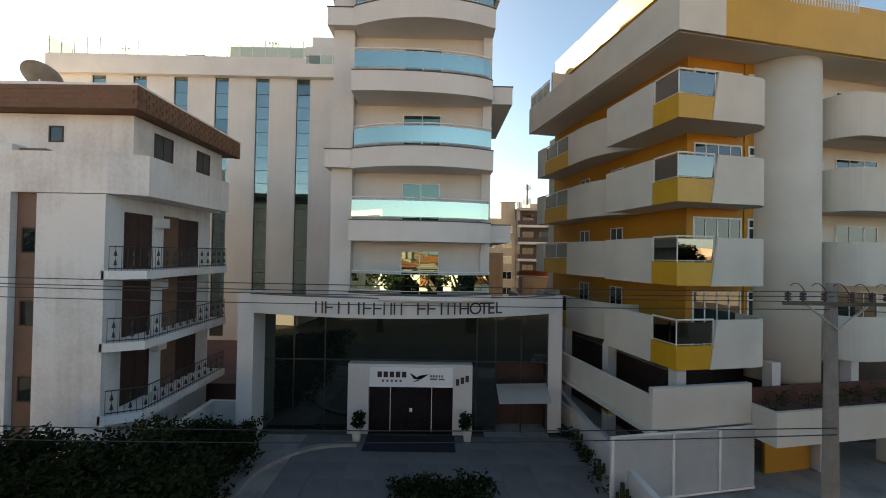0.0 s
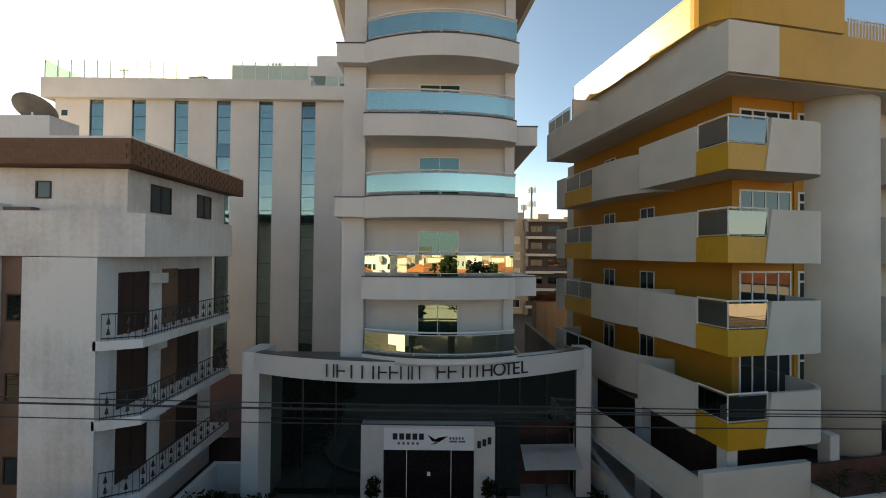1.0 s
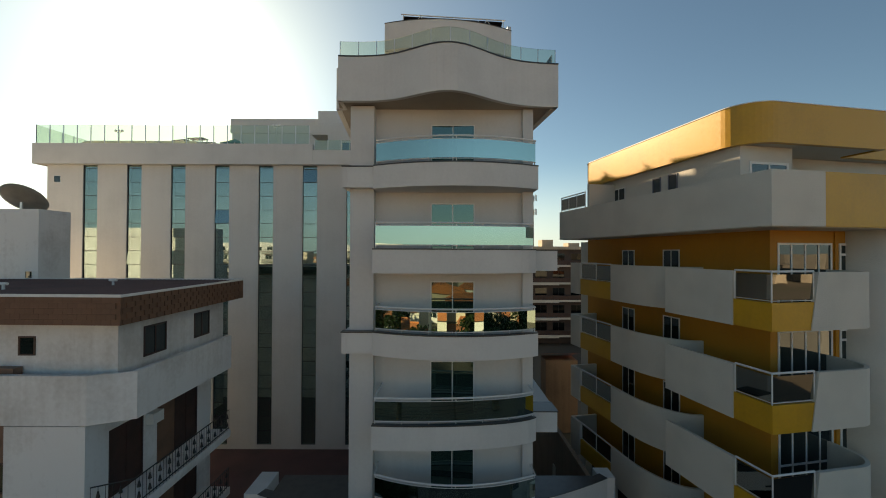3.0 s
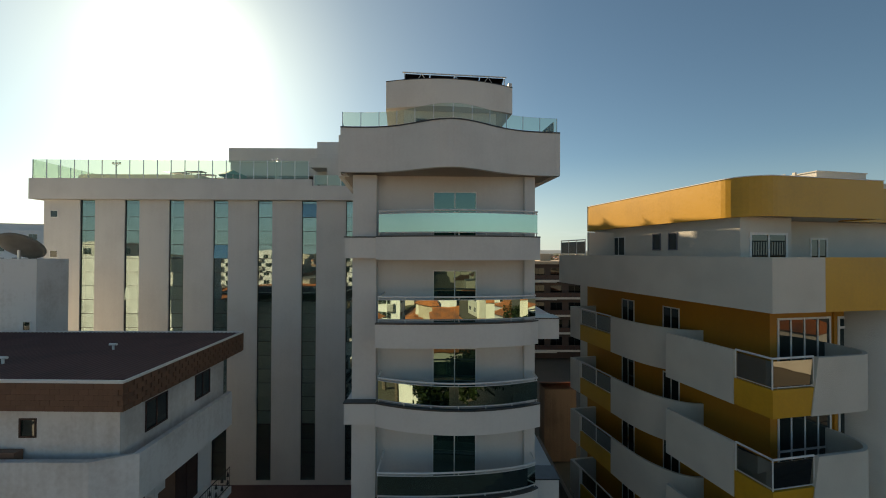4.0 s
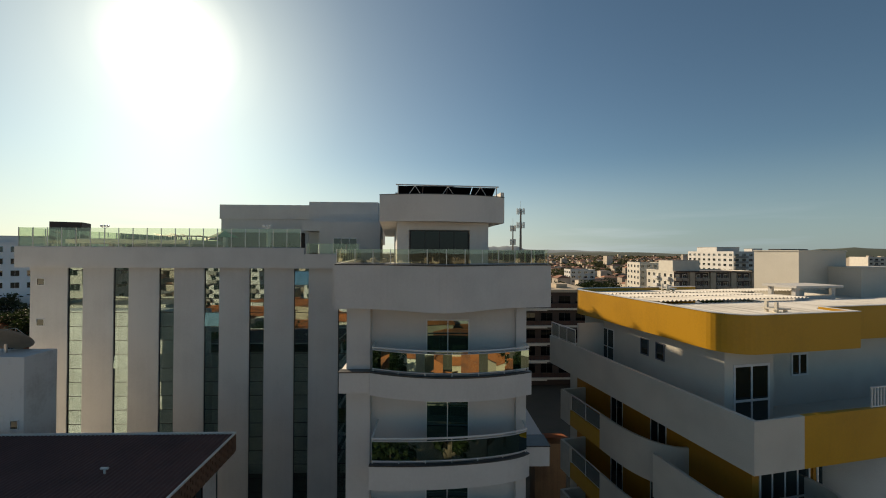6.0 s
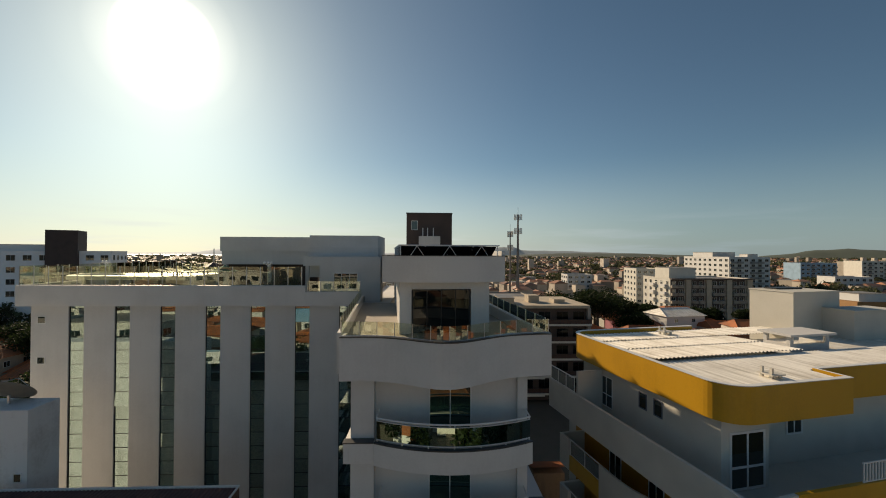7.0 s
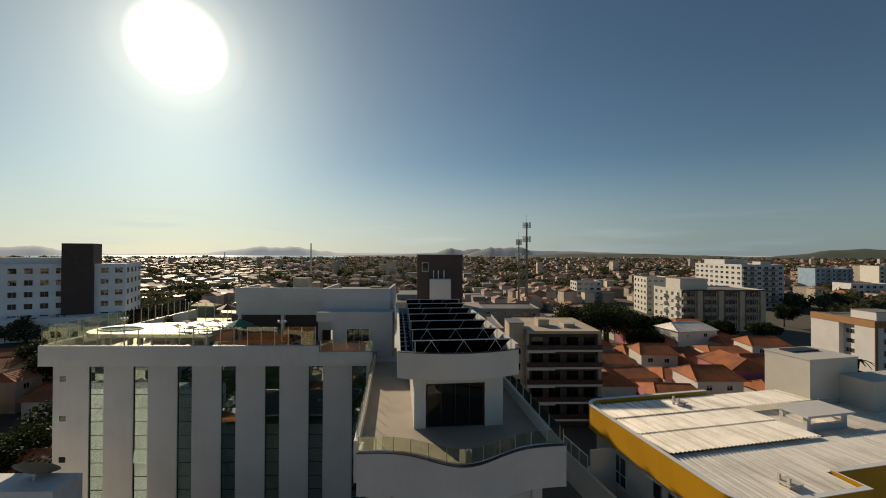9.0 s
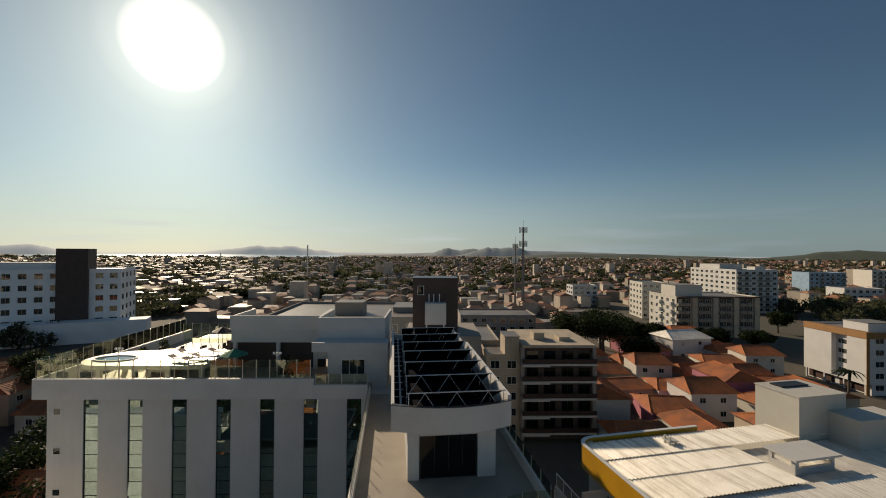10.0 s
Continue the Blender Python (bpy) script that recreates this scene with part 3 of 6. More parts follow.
for k, s in enumerate(SLITS):
    bm = bmesh.new()
    z = 1.5
    levels = []
    while z < WZ - 0.1:
        levels.append(z)
        box(bm, s, s + 1.10, WY + 0.08, WY + 0.14, z - 0.012, z + 0.012)
        z += 1.02
    box(bm, s, s + 0.04, WY + 0.08, WY + 0.14, 1.5, WZ)
    box(bm, s + 1.06, s + 1.10, WY + 0.08, WY + 0.14, 1.5, WZ)
    fr = part("slit_window", bm, M_IRON, hotel, "tall slit window of green mirror glass")
    for j, z in enumerate(levels):
        bm = bmesh.new()
        v = [(s + 0.04, z + 0.02), (s + 1.06, z + 0.02), (s + 1.06, min(z + 1.0, WZ)), (s + 0.04, min(z + 1.0, WZ))]
        t = random.uniform(-0.012, 0.012)
        tilt = 0.12 if (k * 7 + j * 3) % 23 == 0 else 0.0
        f = [bm.verts.new((x, WY + 0.11 + (t if x > s + 0.5 else 0) - (tilt if zz < z + 0.5 else 0), zz)) for x, zz in v]
        bm.faces.new(f)
        bmesh.ops.solidify(bm, geom=list(bm.faces), thickness=0.01)
        part("pane", bm, M_SLITGLASS, fr)
for z in (17.85, 20.8, 14.8, 11.8):
    window(hotel, -28.75, -28.15, WY, z, z + 0.55, 1, name="small_window")
bm = bmesh.new()
ribbon(bm, [(-29.85, 32.6), (-29.85, 13.55), (-9.4, 13.55)], 0.3, WZ, 23.62)
ribbon(bm, [(-9.39, 13.55), (-5.42, 13.55)], 0.3, WZ, 23.16)
box(bm, -29.55, -5.42, 13.85, 14.06, WZ, 22.4)
cor = part("wing_parapet", bm, M_BAND, hotel, "white projecting roof parapet")
slab("wing_terrace_floor", hotel, M_DECK, (-29.54, -5.45, 14.07, 32.5, WZ, 22.6))
glass_rail(hotel, [(-29.7, 31.7 - 1.0 * i) for i in range(19)], 23.62, 25.0, M_STEEL, M_CLEARGLASS, gap=0.02, post=0.03, top=0, name="roof_railing")
glass_rail(hotel, [(-29.7 + 1.0 * i, 13.7) for i in range(21)], 23.62, 25.0, M_STEEL, M_CLEARGLASS, gap=0.02, post=0.03, top=0, name="roof_railing")
glass_rail(hotel, [(-9.3 + 0.97 * i, 13.7) for i in range(5)], 23.16, 23.95, M_STEEL, M_CLEARGLASS, gap=0.02, post=0.03, top=0, name="roof_railing")
glass_rail(hotel, [(-29.0 + 0.98 * i, 30.1) for i in range(11)], 22.61, 24.75, M_STEEL, M_CLEARGLASS, gap=0.02, post=0.03, top=0, name="roof_railing")
# raised blocks at the right of the terrace
def parapet_block(x0, x1, y0, y1, z0, z1, rim):
    b = slab("rooftop_block", hotel, M_WHITE, (x0, x1, y0, y1, z0, z1 - rim), label="white rooftop block")
    bm = bmesh.new()
    ribbon(bm, [(x0, y1), (x0, y0), (x1, y0), (x1, y1)], 0.2, z1 - rim, z1)
    part("rim", bm, M_BAND, b)
    slab("roof_sheet", b, M_CONCRETE, (x0 + 0.21, x1 - 0.21, y0 + 0.21, y1, z1 - rim, z1 - rim + 0.02))
    return b


blk = parapet_block(-18.4, -10.6, 19.5, 24.0, 25.0, 27.35, 1.2)
slab("band", blk, M_BAND, (-18.5, -10.55, 19.40, 19.499, 26.15, 27.4))
for x in (-18.3, -14.5, -11.2):
    slab("column", hotel, M_WHITE, (x, x + 0.3, 19.6, 19.9, 22.6, 25.0))
# Dark wall added to stop sun leaking under the block and stand for shade.
slab("shade_screen_wall", hotel, M_BROWNBLOCK, (-19.2, -10.31, 20.3, 20.6, 22.6, 24.99))
parapet_block(-10.3, -4.6, 17.7, 23.0, 24.0, 27.5, 1.0)
wall_c = slab("rooftop_block", hotel, M_WHITE, (-9.0, -5.5, 16.0, 17.69, 22.6, 25.75), (-10.3, -9.0, 16.0, 17.69, 25.0, 25.75), (-5.5, -4.2, 16.0, 17.69, 21.8, 25.75), label="white rooftop block")
window(hotel, -7.9, -6.0, 16.0, 23.2, 24.45, 3, name="rooftop_window")
# canopy and entrance portal
def sign_y(x):
    return 0.35 + 0.085 * x - 1.75 * max(0.0, 1 - (x / 7.0) ** 2)


bm = bmesh.new()
line = along(sign_y, -6.9, 6.9, 40)
ribbon(bm, line, 0.35, 5.62, 6.44)
port = part("sign_fascia", bm, M_WHITE, hotel, "white bowed sign band over the entrance")
slab("portal_leg", hotel, M_WHITE, (-7.45, -6.75, -0.26, 1.3, 0.0, 6.45))
slab("portal_leg", hotel, M_WHITE, (6.6, 7.25, 0.92, 1.7, 0.0, 6.45))
bm = bmesh.new()
prism(bm, shifted(line, 0.33) + [(6.8, 1.98), (-6.75, 1.98)], 5.7, 5.95)
part("canopy_roof", bm, M_GRANITE, hotel, "dark waterproofed canopy roof")
bm = bmesh.new()
ribbon(bm, shifted(line, -0.02), 0.4, 6.44, 6.47)
part("coping", bm, M_GRANITE, port)
# lobby glazing
lob = slab("lobby_window", hotel, M_IRON, (-6.79, 6.54, 0.925, 0.995, 3.25, 3.31), label="dark lobby glazing with slim mullions")
for x in (-6.85, -5.4, -3.95, 3.2, 4.1, 5.3, 6.54):
    slab("mullion", lob, M_IRON, (x, x + 0.06, 0.92, 1.0, 3.312, 5.7), (x, x + 0.06, 0.92, 1.0, 0.0, 3.248))
for a, b in ((-6.79, -5.4), (-5.34, -3.95), (-3.89, -2.72), (3.0, 3.2), (3.26, 4.1), (4.16, 5.3), (5.36, 6.54)):
    for c, d in ((0.0, 3.25), (3.31, 5.7)):
        if a > 4 and c == 0.0:
            continue
        bm = bmesh.new()
        box(bm, a, b, 0.95, 0.97, c, d)
        part("pane", bm, M_LOBBYGLASS, lob)
bm = bmesh.new()
box(bm, -2.72, 3.0, 0.95, 0.97, 3.31, 5.7)
part("pane", bm, M_LOBBYGLASS, lob)
# Walls coloured dark in place of the shade in lobby and side passage.
slab("lobby_shade_wall", hotel, M_DARKWOOD_AND_SHADE, (-6.9, 6.59, 1.9, 1.99, 0.0, 5.7))
slab("passage_wall", hotel, M_ALLEY, (6.6, 6.8, 1.3, 12.0, 0.0, 5.7))
bm = bmesh.new()
v = [bm.verts.new(p) for p in ((4.15, -0.2, 1.72), (6.5, -0.2, 1.78), (6.5, 0.9, 2.32), (4.15, 0.9, 2.26))]
bmesh.ops.solidify(bm, geom=[bm.faces.new(v)], thickness=0.05)
part("awning_window", bm, M_ALU, hotel, "white panel tilted out over the side entrance")
# door block
slab("door_surround", hotel, M_WHITE, (-2.72, -1.77, 0.5, 1.5, 0.0, 3.22), (2.12, 3.0, 0.5, 1.5, 0.0, 3.22), (-1.77, 2.12, 0.5, 1.5, 2.2, 3.22))
ent = slab("entrance_door", hotel, M_BLACKDOOR, (-1.77, 2.12, 0.75, 0.82, 0.0, 2.2), label="black lacquered three-leaf entrance door")
slab("leaf_joint", ent, M_ALU, (-0.80, -0.77, 0.735, 0.749, 0.02, 2.18))
slab("leaf_joint", ent, M_ALU, (1.12, 1.15, 0.735, 0.749, 0.02, 2.18))
slab("lock_plate", ent, M_SIGNWHITE, (0.1, 0.24, 0.73, 0.749, 0.95, 1.12))
# sign panel over the door
brd = slab("sign_panel", hotel, M_SIGNWHITE, (-1.74, 2.09, 0.44, 0.499, 2.2, 3.1), label="white sign panel with plain marks")
def marks(parent, mat, y, z0, z1, spans, name="sign_mark"):
    for a, b in spans:
        slab(name, parent, mat, (a, b, y - 0.012, y - 0.001, z0, z1))
marks(brd, M_BLACK, 0.44, 2.64, 2.90, [(-1.36 + 0.28 * i, -1.16 + 0.28 * i) for i in range(5)])
marks(brd, M_GREYSIGN, 0.44, 2.43, 2.53, [(-1.15 + 0.2 * i, -1.05 + 0.2 * i) for i in range(5)])
marks(brd, M_GREYSIGN, 0.44, 2.66, 2.76, [(1.05 + 0.13 * i, 1.13 + 0.13 * i) for i in range(5)])
marks(brd, M_GREYSIGN, 0.44, 2.54, 2.61, [(1.05, 1.38), (1.44, 1.72)])
for mat, tri in ((M_MAGENTA, ((0.12, 2.86), (0.5, 2.62), (0.3, 2.58))), (M_RED, ((0.3, 2.58), (0.6, 2.74), (1.0, 2.80), (0.62, 2.55))), (M_GREYSIGN, ((0.22, 2.42), (0.5, 2.56), (0.58, 2.5)))):
    bm = bmesh.new()
    f = bm.faces.new([bm.verts.new((x, 0.434, z)) for x, z in tri])
    bmesh.ops.solidify(bm, geom=[f], thickness=0.006)
    part("sign_mark", bm, mat, brd)
for i in range(3):
    slab("number_mark", hotel, M_BLACK, (2.24 + 0.22 * i, 2.40 + 0.22 * i, 0.485, 0.499, 2.28 + 0.08 * i, 2.58 + 0.08 * i))
# letters of the band: plain marks, and the one plain word
def sign_pose(x, z):
    a = math.atan2(sign_y(x + 0.05) - sign_y(x - 0.05), 0.1)
    return Matrix.Translation((x, sign_y(x) - 0.03, z)) @ Matrix.Rotation(a, 4, "Z") @ Matrix.Rotation(radians(90), 4, "X")


def mark_mesh(kind):
    bm = bmesh.new()
    w, h = 0.34, 0.5
    if kind == 0:
        box(bm, 0, w * 0.17, 0, h, 0, 0.025)
        box(bm, w * 0.83, w, 0, h, 0, 0.025)
    elif kind == 1:
        box(bm, w * 0.4, w * 0.6, 0, h, 0, 0.025)
    else:
        box(bm, 0, w * 0.18, 0, h, 0, 0.025)
        box(bm, w * 0.18, w, h * 0.46, h * 0.58, 0, 0.025)
    return finish("sign_mark", bm, M_BLACK)


KINDS = [mark_mesh(k) for k in range(3)]
for x0, seq in ((-3.75, (0, 2, 1, 1, 1)), (-1.72, (2, 2, 0, 0)), (0.5, (2, 2, 1, 0))):
    for i, k in enumerate(seq):
        piece("sign_mark", KINDS[k], port, sign_pose(x0 + 0.42 * i, 5.78))
for i, ch in enumerate("HOTEL"):
    cu = bpy.data.curves.new("letter", "FONT")
    cu.body, cu.size, cu.extrude = ch, 0.72, 0.012
    tmp = bpy.data.objects.new("letter", cu)
    me = bpy.data.meshes.new_from_object(tmp)
    me.materials.clear()
    me.materials.append(M_BLACK)
    bpy.data.objects.remove(tmp)
    piece("letter", me, port, sign_pose(2.22 + (0, 0.46, 0.92, 1.27, 1.62)[i], 5.78))

# ---- forecourt ----
bm = bmesh.new()
box(bm, -22.0, -3.42, 3.6, 14.04, -0.1, 1.2)
tagged(part("yard", bm, M_BROWNROOF), "dark brown service yard deck at the foot of the wing", "yard", kind="structure")
court = thing("forecourt", "pale paved forecourt with curved kerb", "paving", kind="structure")
bm = bmesh.new()
box(bm, -30, 40, -7.2, 0.45, -0.2, -0.03)
box(bm, 3.6, 6.6, 0.45, 12.0, -0.2, -0.03)
part("bed", bm, M_CONCRETE, court)
tile = bmesh.new()
box(tile, -0.596, 0.596, -0.596, 0.596, -0.03, 0.0)
tile = finish("tile", tile, M_PAVING)
for i in range(10):
    for j in range(6):
        x, y = -3.9 + 1.2 * i, -0.2 - 1.2 * j
        piece("tile", tile, court, Matrix.Translation((x, y, random.uniform(-0.004, 0.004))))
bm = bmesh.new()
arc = [(-2.4 - 3.2 * math.sin(a) , -3.7 + 3.2 * math.cos(a)) for a in [radians(90) * i / 12 for i in range(13)]]
ribbon(bm, [(-2.0, -0.5)] + arc + [(-5.6, -9.0)], 0.25, -0.1, 0.12)
part("kerb", bm, M_CONCRETE, court)
dm = bmesh.new()
box(dm, -1.75, 2.2, -1.1, 0.35, 0.006, 0.03)
tagged(part("door_mat", dm, M_MAT), "dark blue entrance mat before the doors", "mat")


def leafball(bm, c, r, n, size, flat=0.7, rnd=random):
    """Many small leaf blades scattered through a clump."""
    for _ in range(n):
        d = Vector((rnd.gauss(0, 1), rnd.gauss(0, 1), rnd.gauss(0, 1))).normalized() * r * rnd.uniform(0.45, 1.0)
        p = Vector(c) + Vector((d.x, d.y, d.z * flat))
        u = Vector((rnd.gauss(0, 1), rnd.gauss(0, 1), rnd.gauss(0, 0.6))).normalized() * size * rnd.uniform(0.6, 1.3)
        w = u.cross(Vector((rnd.gauss(0, 1), rnd.gauss(0, 1), rnd.gauss(0, 1)))).normalized() * size * 0.45
        bm.faces.new([bm.verts.new(q) for q in (p - u, p + w, p + u, p - w)])


def tree_at(label, x, y, z, h, r, leaves=900, leaf=0.22, mat=None, seed=1, clumps=9):
    rnd = random.Random(seed)
    t = thing("tree", label, "tree", pose(x, y, z))
    bm = bmesh.new()
    bmesh.ops.create_cone(bm, cap_ends=True, segments=8, radius1=0.05 * h, radius2=0.025 * h, depth=h * 0.55, matrix=Matrix.Translation((0, 0, h * 0.27)))
    cs = []
    for k in range(clumps):
        a, q = rnd.uniform(0, 6.28), rnd.uniform(0.15, 0.8) * r
        c = (q * math.cos(a), q * math.sin(a), h * rnd.uniform(0.55, 0.92))
        cs.append(c)
        rod(bm, (0, 0, h * rnd.uniform(0.35, 0.5)), c, 0.012 * h, 5)
    part("trunk", bm, M_BARK, t)
    bm = bmesh.new()
    for c in cs:
        leafball(bm, c, r * rnd.uniform(0.32, 0.55), leaves // clumps, leaf, rnd=rnd)
    part("crown", bm, mat or M_LEAF, t)
    return t


def hedge(name, label, boxes, n, leaf=0.12, mat=None, seed=3):
    rnd = random.Random(seed)
    bm = bmesh.new()
    for x0, x1, y0, y1, z0, z1 in boxes:
        for _ in range(n):
            leafball(bm, (rnd.uniform(x0, x1), rnd.uniform(y0, y1), z0 + (z1 - z0) * rnd.random() ** 0.6), 0.28, 9, leaf, rnd=rnd)
    return tagged(part(name, bm, mat or M_LEAF), label, "shrub", kind="stuff")


hedge("hedge", "dark green shrubs filling the bed beside the forecourt", [(-9.0, -5.4, -7.0, -1.8, 0, 1.7), (-8.8, -6.2, -3.6, -0.8, 0.0, 1.0)], 700, 0.10)
hedge("shrub_bed", "low dark shrubs in the round bed of the forecourt", [(-0.2, 3.3, -5.6, -3.5, 0, 0.45)], 240, 0.1, seed=5)
for k, (x, y, h, r) in enumerate(((-7.6, -6.4, 2.7, 2.0), (-11.3, -6.6, 2.5, 2.2), (-6.2, -7.6, 2.7, 1.8), (-9.4, -6.6, 2.6, 2.2))):
    tree_at("small dark green leafy tree beside the forecourt", x, y, 0, h, r, 4200, 0.11, seed=20 + k, clumps=12)
for x in (-2.15, 2.75):
    pot = thing("potted_plant", "small dark shrub in a tall pale pot by the door", "plant", pose(x, -0.1, 0), group="pots by the door")
    bm = bmesh.new()
    bmesh.ops.create_cone(bm, cap_ends=True, segments=4, radius1=0.2, radius2=0.28, depth=0.62, matrix=Matrix.Translation((0, 0, 0.31)) @ Matrix.Rotation(radians(45), 4, "Z"))
    part("pot", bm, M_CREAM, pot)
    bm = bmesh.new()
    for k in range(5):
        leafball(bm, (random.uniform(-0.15, 0.15), random.uniform(-0.15, 0.15), 0.72 + 0.1 * k), 0.3, 60, 0.1)
    part("foliage", bm, M_LEAF, pot)
# low white wall with a planted strip along the ramp
wallr = thing("garden_wall", "low white wall beside the hotel drive", "wall", kind="structure")
slab("wall", wallr, M_WHITE, (7.9, 8.12, -8.0, 9.0, -0.1, 1.15), (-9.4, -9.15, -8.0, 1.3, -0.1, 1.2), (-9.15, -7.56, 1.1, 1.3, -0.1, 1.2))
hedge("planted_strip", "narrow strip of low dark plants along the wall", [(7.2, 7.75, -8.0, 1.0, 0.0, 0.35)], 60, 0.09, seed=8)
for k, (x, y, h) in enumerate(((7.45, -0.8, 0.9), (7.5, -3.0, 0.75), (7.45, -5.0, 1.0), (7.5, -1.7, 0.6))):
    cac = thing("cactus", "upright ribbed green cactus in the planted strip", "cactus", pose(x, y, 0))
    bm = bmesh.new()
    for dx, z0, z1, r in ((0, 0, h, 0.09), (0.17, h * 0.4, h * 0.8, 0.06), (-0.16, h * 0.35, h * 0.7, 0.06)):
        bmesh.ops.create_cone(bm, cap_ends=True, segments=10, radius1=r, radius2=r * 0.75, depth=z1 - z0, matrix=Matrix.Translation((dx, 0, (z0 + z1) / 2)))
        if dx:
            rod(bm, (0, 0, z0), (dx, 0, z0 + 0.03), r * 0.8)
    part("stem", bm, M_LEAF_DRY, cac)

# ---- house with brown roof, on the hotel's left ----
house = thing("apartment_house", "weathered white apartment house with brown shingle fascia", "house")
SIDE, FRONT, BACK = -9.68, -3.3, 3.0
slab("wall", house, M_OLDWHITE, (-22.0, -10.9, -2.75, 3.5, 0.0, 10.3), label="stained white rendered wall")
slab("front_wall", house, M_OLDWHITE, (-13.35, -10.85, -3.3, -2.754, 1.3, 10.3))
slab("front_wall", house, M_OLDWHITE, (-22.0, -14.3, -3.3, -2.754, 0.5, 12.1))
slab("upper_wall", house, M_OLDWHITE, (-22.0, -10.35, -2.7, 3.5, 10.303, 13.4))
slab("pier", house, M_TILEBROWN, (-14.296, -13.354, -3.05, -2.76, 0.5, 12.0), label="brown mosaic tiled stair strip")
for z in (2.6, 5.4, 8.1, 10.4):
    window(house, -14.1, -13.55, -3.05, z, z + 0.95, 1, frame_mat=M_DARKWOOD_AND_SHADE, name="stair_window")
bm = bmesh.new()
ribbon(bm, [(-14.3, FRONT - 0.02), (-10.8, FRONT - 0.02), (SIDE, -2.75), (SIDE, BACK)], 0.2, 10.33, 11.85)
prism(bm, [(-10.9, FRONT + 0.2), (-10.7, FRONT + 0.2), (SIDE - 0.2, -2.6), (SIDE - 0.2, BACK), (-10.9, BACK)], 10.34, 10.55)
part("parapet", bm, M_OLDWHITE, house, "stained white terrace parapet")
# balcony storeys on the side
BALUSTERS = []
for scroll in (False, True):
    bm = bmesh.new()
    rod(bm, (0, 0, 0), (0, 0, 0.9), 0.011, 4)
    if scroll:
        for zz in (0.3, 0.65):
            bmesh.ops.create_cone(bm, cap_ends=True, segments=6, radius1=0.06, radius2=0.02, depth=0.2, matrix=Matrix.Translation((0, 0, zz)))
    BALUSTERS.append(finish("baluster", bm, M_IRON))
for k, z in enumerate((2.2, 4.85, 7.5)):
    bm = bmesh.new()
    prism(bm, [(-10.95, FRONT), (-10.7, FRONT), (SIDE, -2.75), (SIDE, BACK), (-10.95, BACK)], z - 0.32, z)
    bal = part("balcony", bm, M_OLDWHITE, house, "white balcony slab with iron railing")
    runs = [((-10.72, FRONT + 0.06), (SIDE - 0.05, -2.72)), ((SIDE - 0.05, -2.72), (SIDE - 0.05, BACK - 0.06))]
    bm = bmesh.new()
    tube(bm, [(*runs[0][0], z + 0.9), (*runs[0][1], z + 0.9), (*runs[1][1], z + 0.9)], 0.022)
    railing = part("railing", bm, M_IRON, bal, "black iron railing with scroll work")
    bm = bmesh.new()
    tube(bm, [(*runs[0][0], z + 0.08), (*runs[0][1], z + 0.08), (*runs[1][1], z + 0.08)], 0.022)
    part("bottom_rail", bm, M_IRON, railing)
    for a, b in runs:
        n = int((Vector(b) - Vector(a)).length / 0.16)
        for i in range(n + 1):
            p = Vector(a).lerp(Vector(b), i / n)
            piece("baluster", BALUSTERS[i % 3 == 1], railing, Matrix.Translation((p.x, p.y, z)))
    for y0, y1 in ((-2.35, -0.85), (0.9, 2.4)):
        window(house, y0, y1, -10.9, z + 0.02, z + 2.25, 2, axis="y", out=1, frame_mat=M_DARKWOOD_AND_SHADE, pane_mat=M_DARKWOOD_AND_SHADE, name="balcony_door", bar=0.08)
    slab("brick_panel", house, M_SHINGLE, (-10.9, -10.86, -0.1, 0.85, z + 0.004, z + 2.3))
    ac = slab("air_conditioner", house, M_ALU, (-10.897, -10.6, -0.7, -0.15, z + 1.75, z + 2.15), label="white air conditioner")
window(house, -1.6, -0.45, -10.35, 12.0, 13.07, 2, axis="y", out=1, frame_mat=M_DARKWOOD_AND_SHADE, name="upper_window")
window(house, 1.25, 2.35, -10.35, 12.05, 13.1, 2, axis="y", out=1, frame_mat=M_DARKWOOD_AND_SHADE, name="upper_window")
window(house, -13.55, -13.0, -2.7, 12.33, 12.95, 1, frame_mat=M_DARKWOOD_AND_SHADE, name="upper_window")
window(house, -18.5, -17.3, -2.7, 12.2, 13.0, 2, frame_mat=M_DARKWOOD_AND_SHADE, name="upper_window")
# brown fascia hung with shingles, and the sheet roof
bm = bmesh.new()
ribbon(bm, [(-22.2, -3.1), (-9.72, -3.4), (-9.85, 4.4)], 0.25, 13.42, 14.28)
prism(bm, [(-22.0, -2.95), (-9.95, -3.2), (-10.05, 4.3), (-22.0, 4.3)], 13.44, 13.55)
fas = part("fascia", bm, M_SHINGLE, house, "brown shingled roof fascia")
sh = bmesh.new()
box(sh, -0.145, 0.145, -0.02, 0.01, 0.0, 0.165)
sh = finish("shingle", sh, M_SHINGLE)
for r in range(5):
    for i in range(40):
        x = -9.85 - 0.3 * i - (0.15 if r % 2 else 0)
        y = -3.42 + 0.024 * (-9.72 - x)
        piece("shingle", sh, fas, Matrix.Translation((x, y, 13.43 + 0.17 * r)) @ Matrix.Rotation(radians(random.uniform(-2, 1)), 4, "X"))
    for i in range(20):
        y = -3.2 + 0.38 * i + (0.15 if r % 2 else 0)
        piece("shingle", sh, fas, Matrix.Translation((-9.705 - 0.016 * (y + 3.4), y, 13.43 + 0.17 * r)) @ Matrix.Rotation(radians(90), 4, "Z"))
bm = bmesh.new()
pv = None
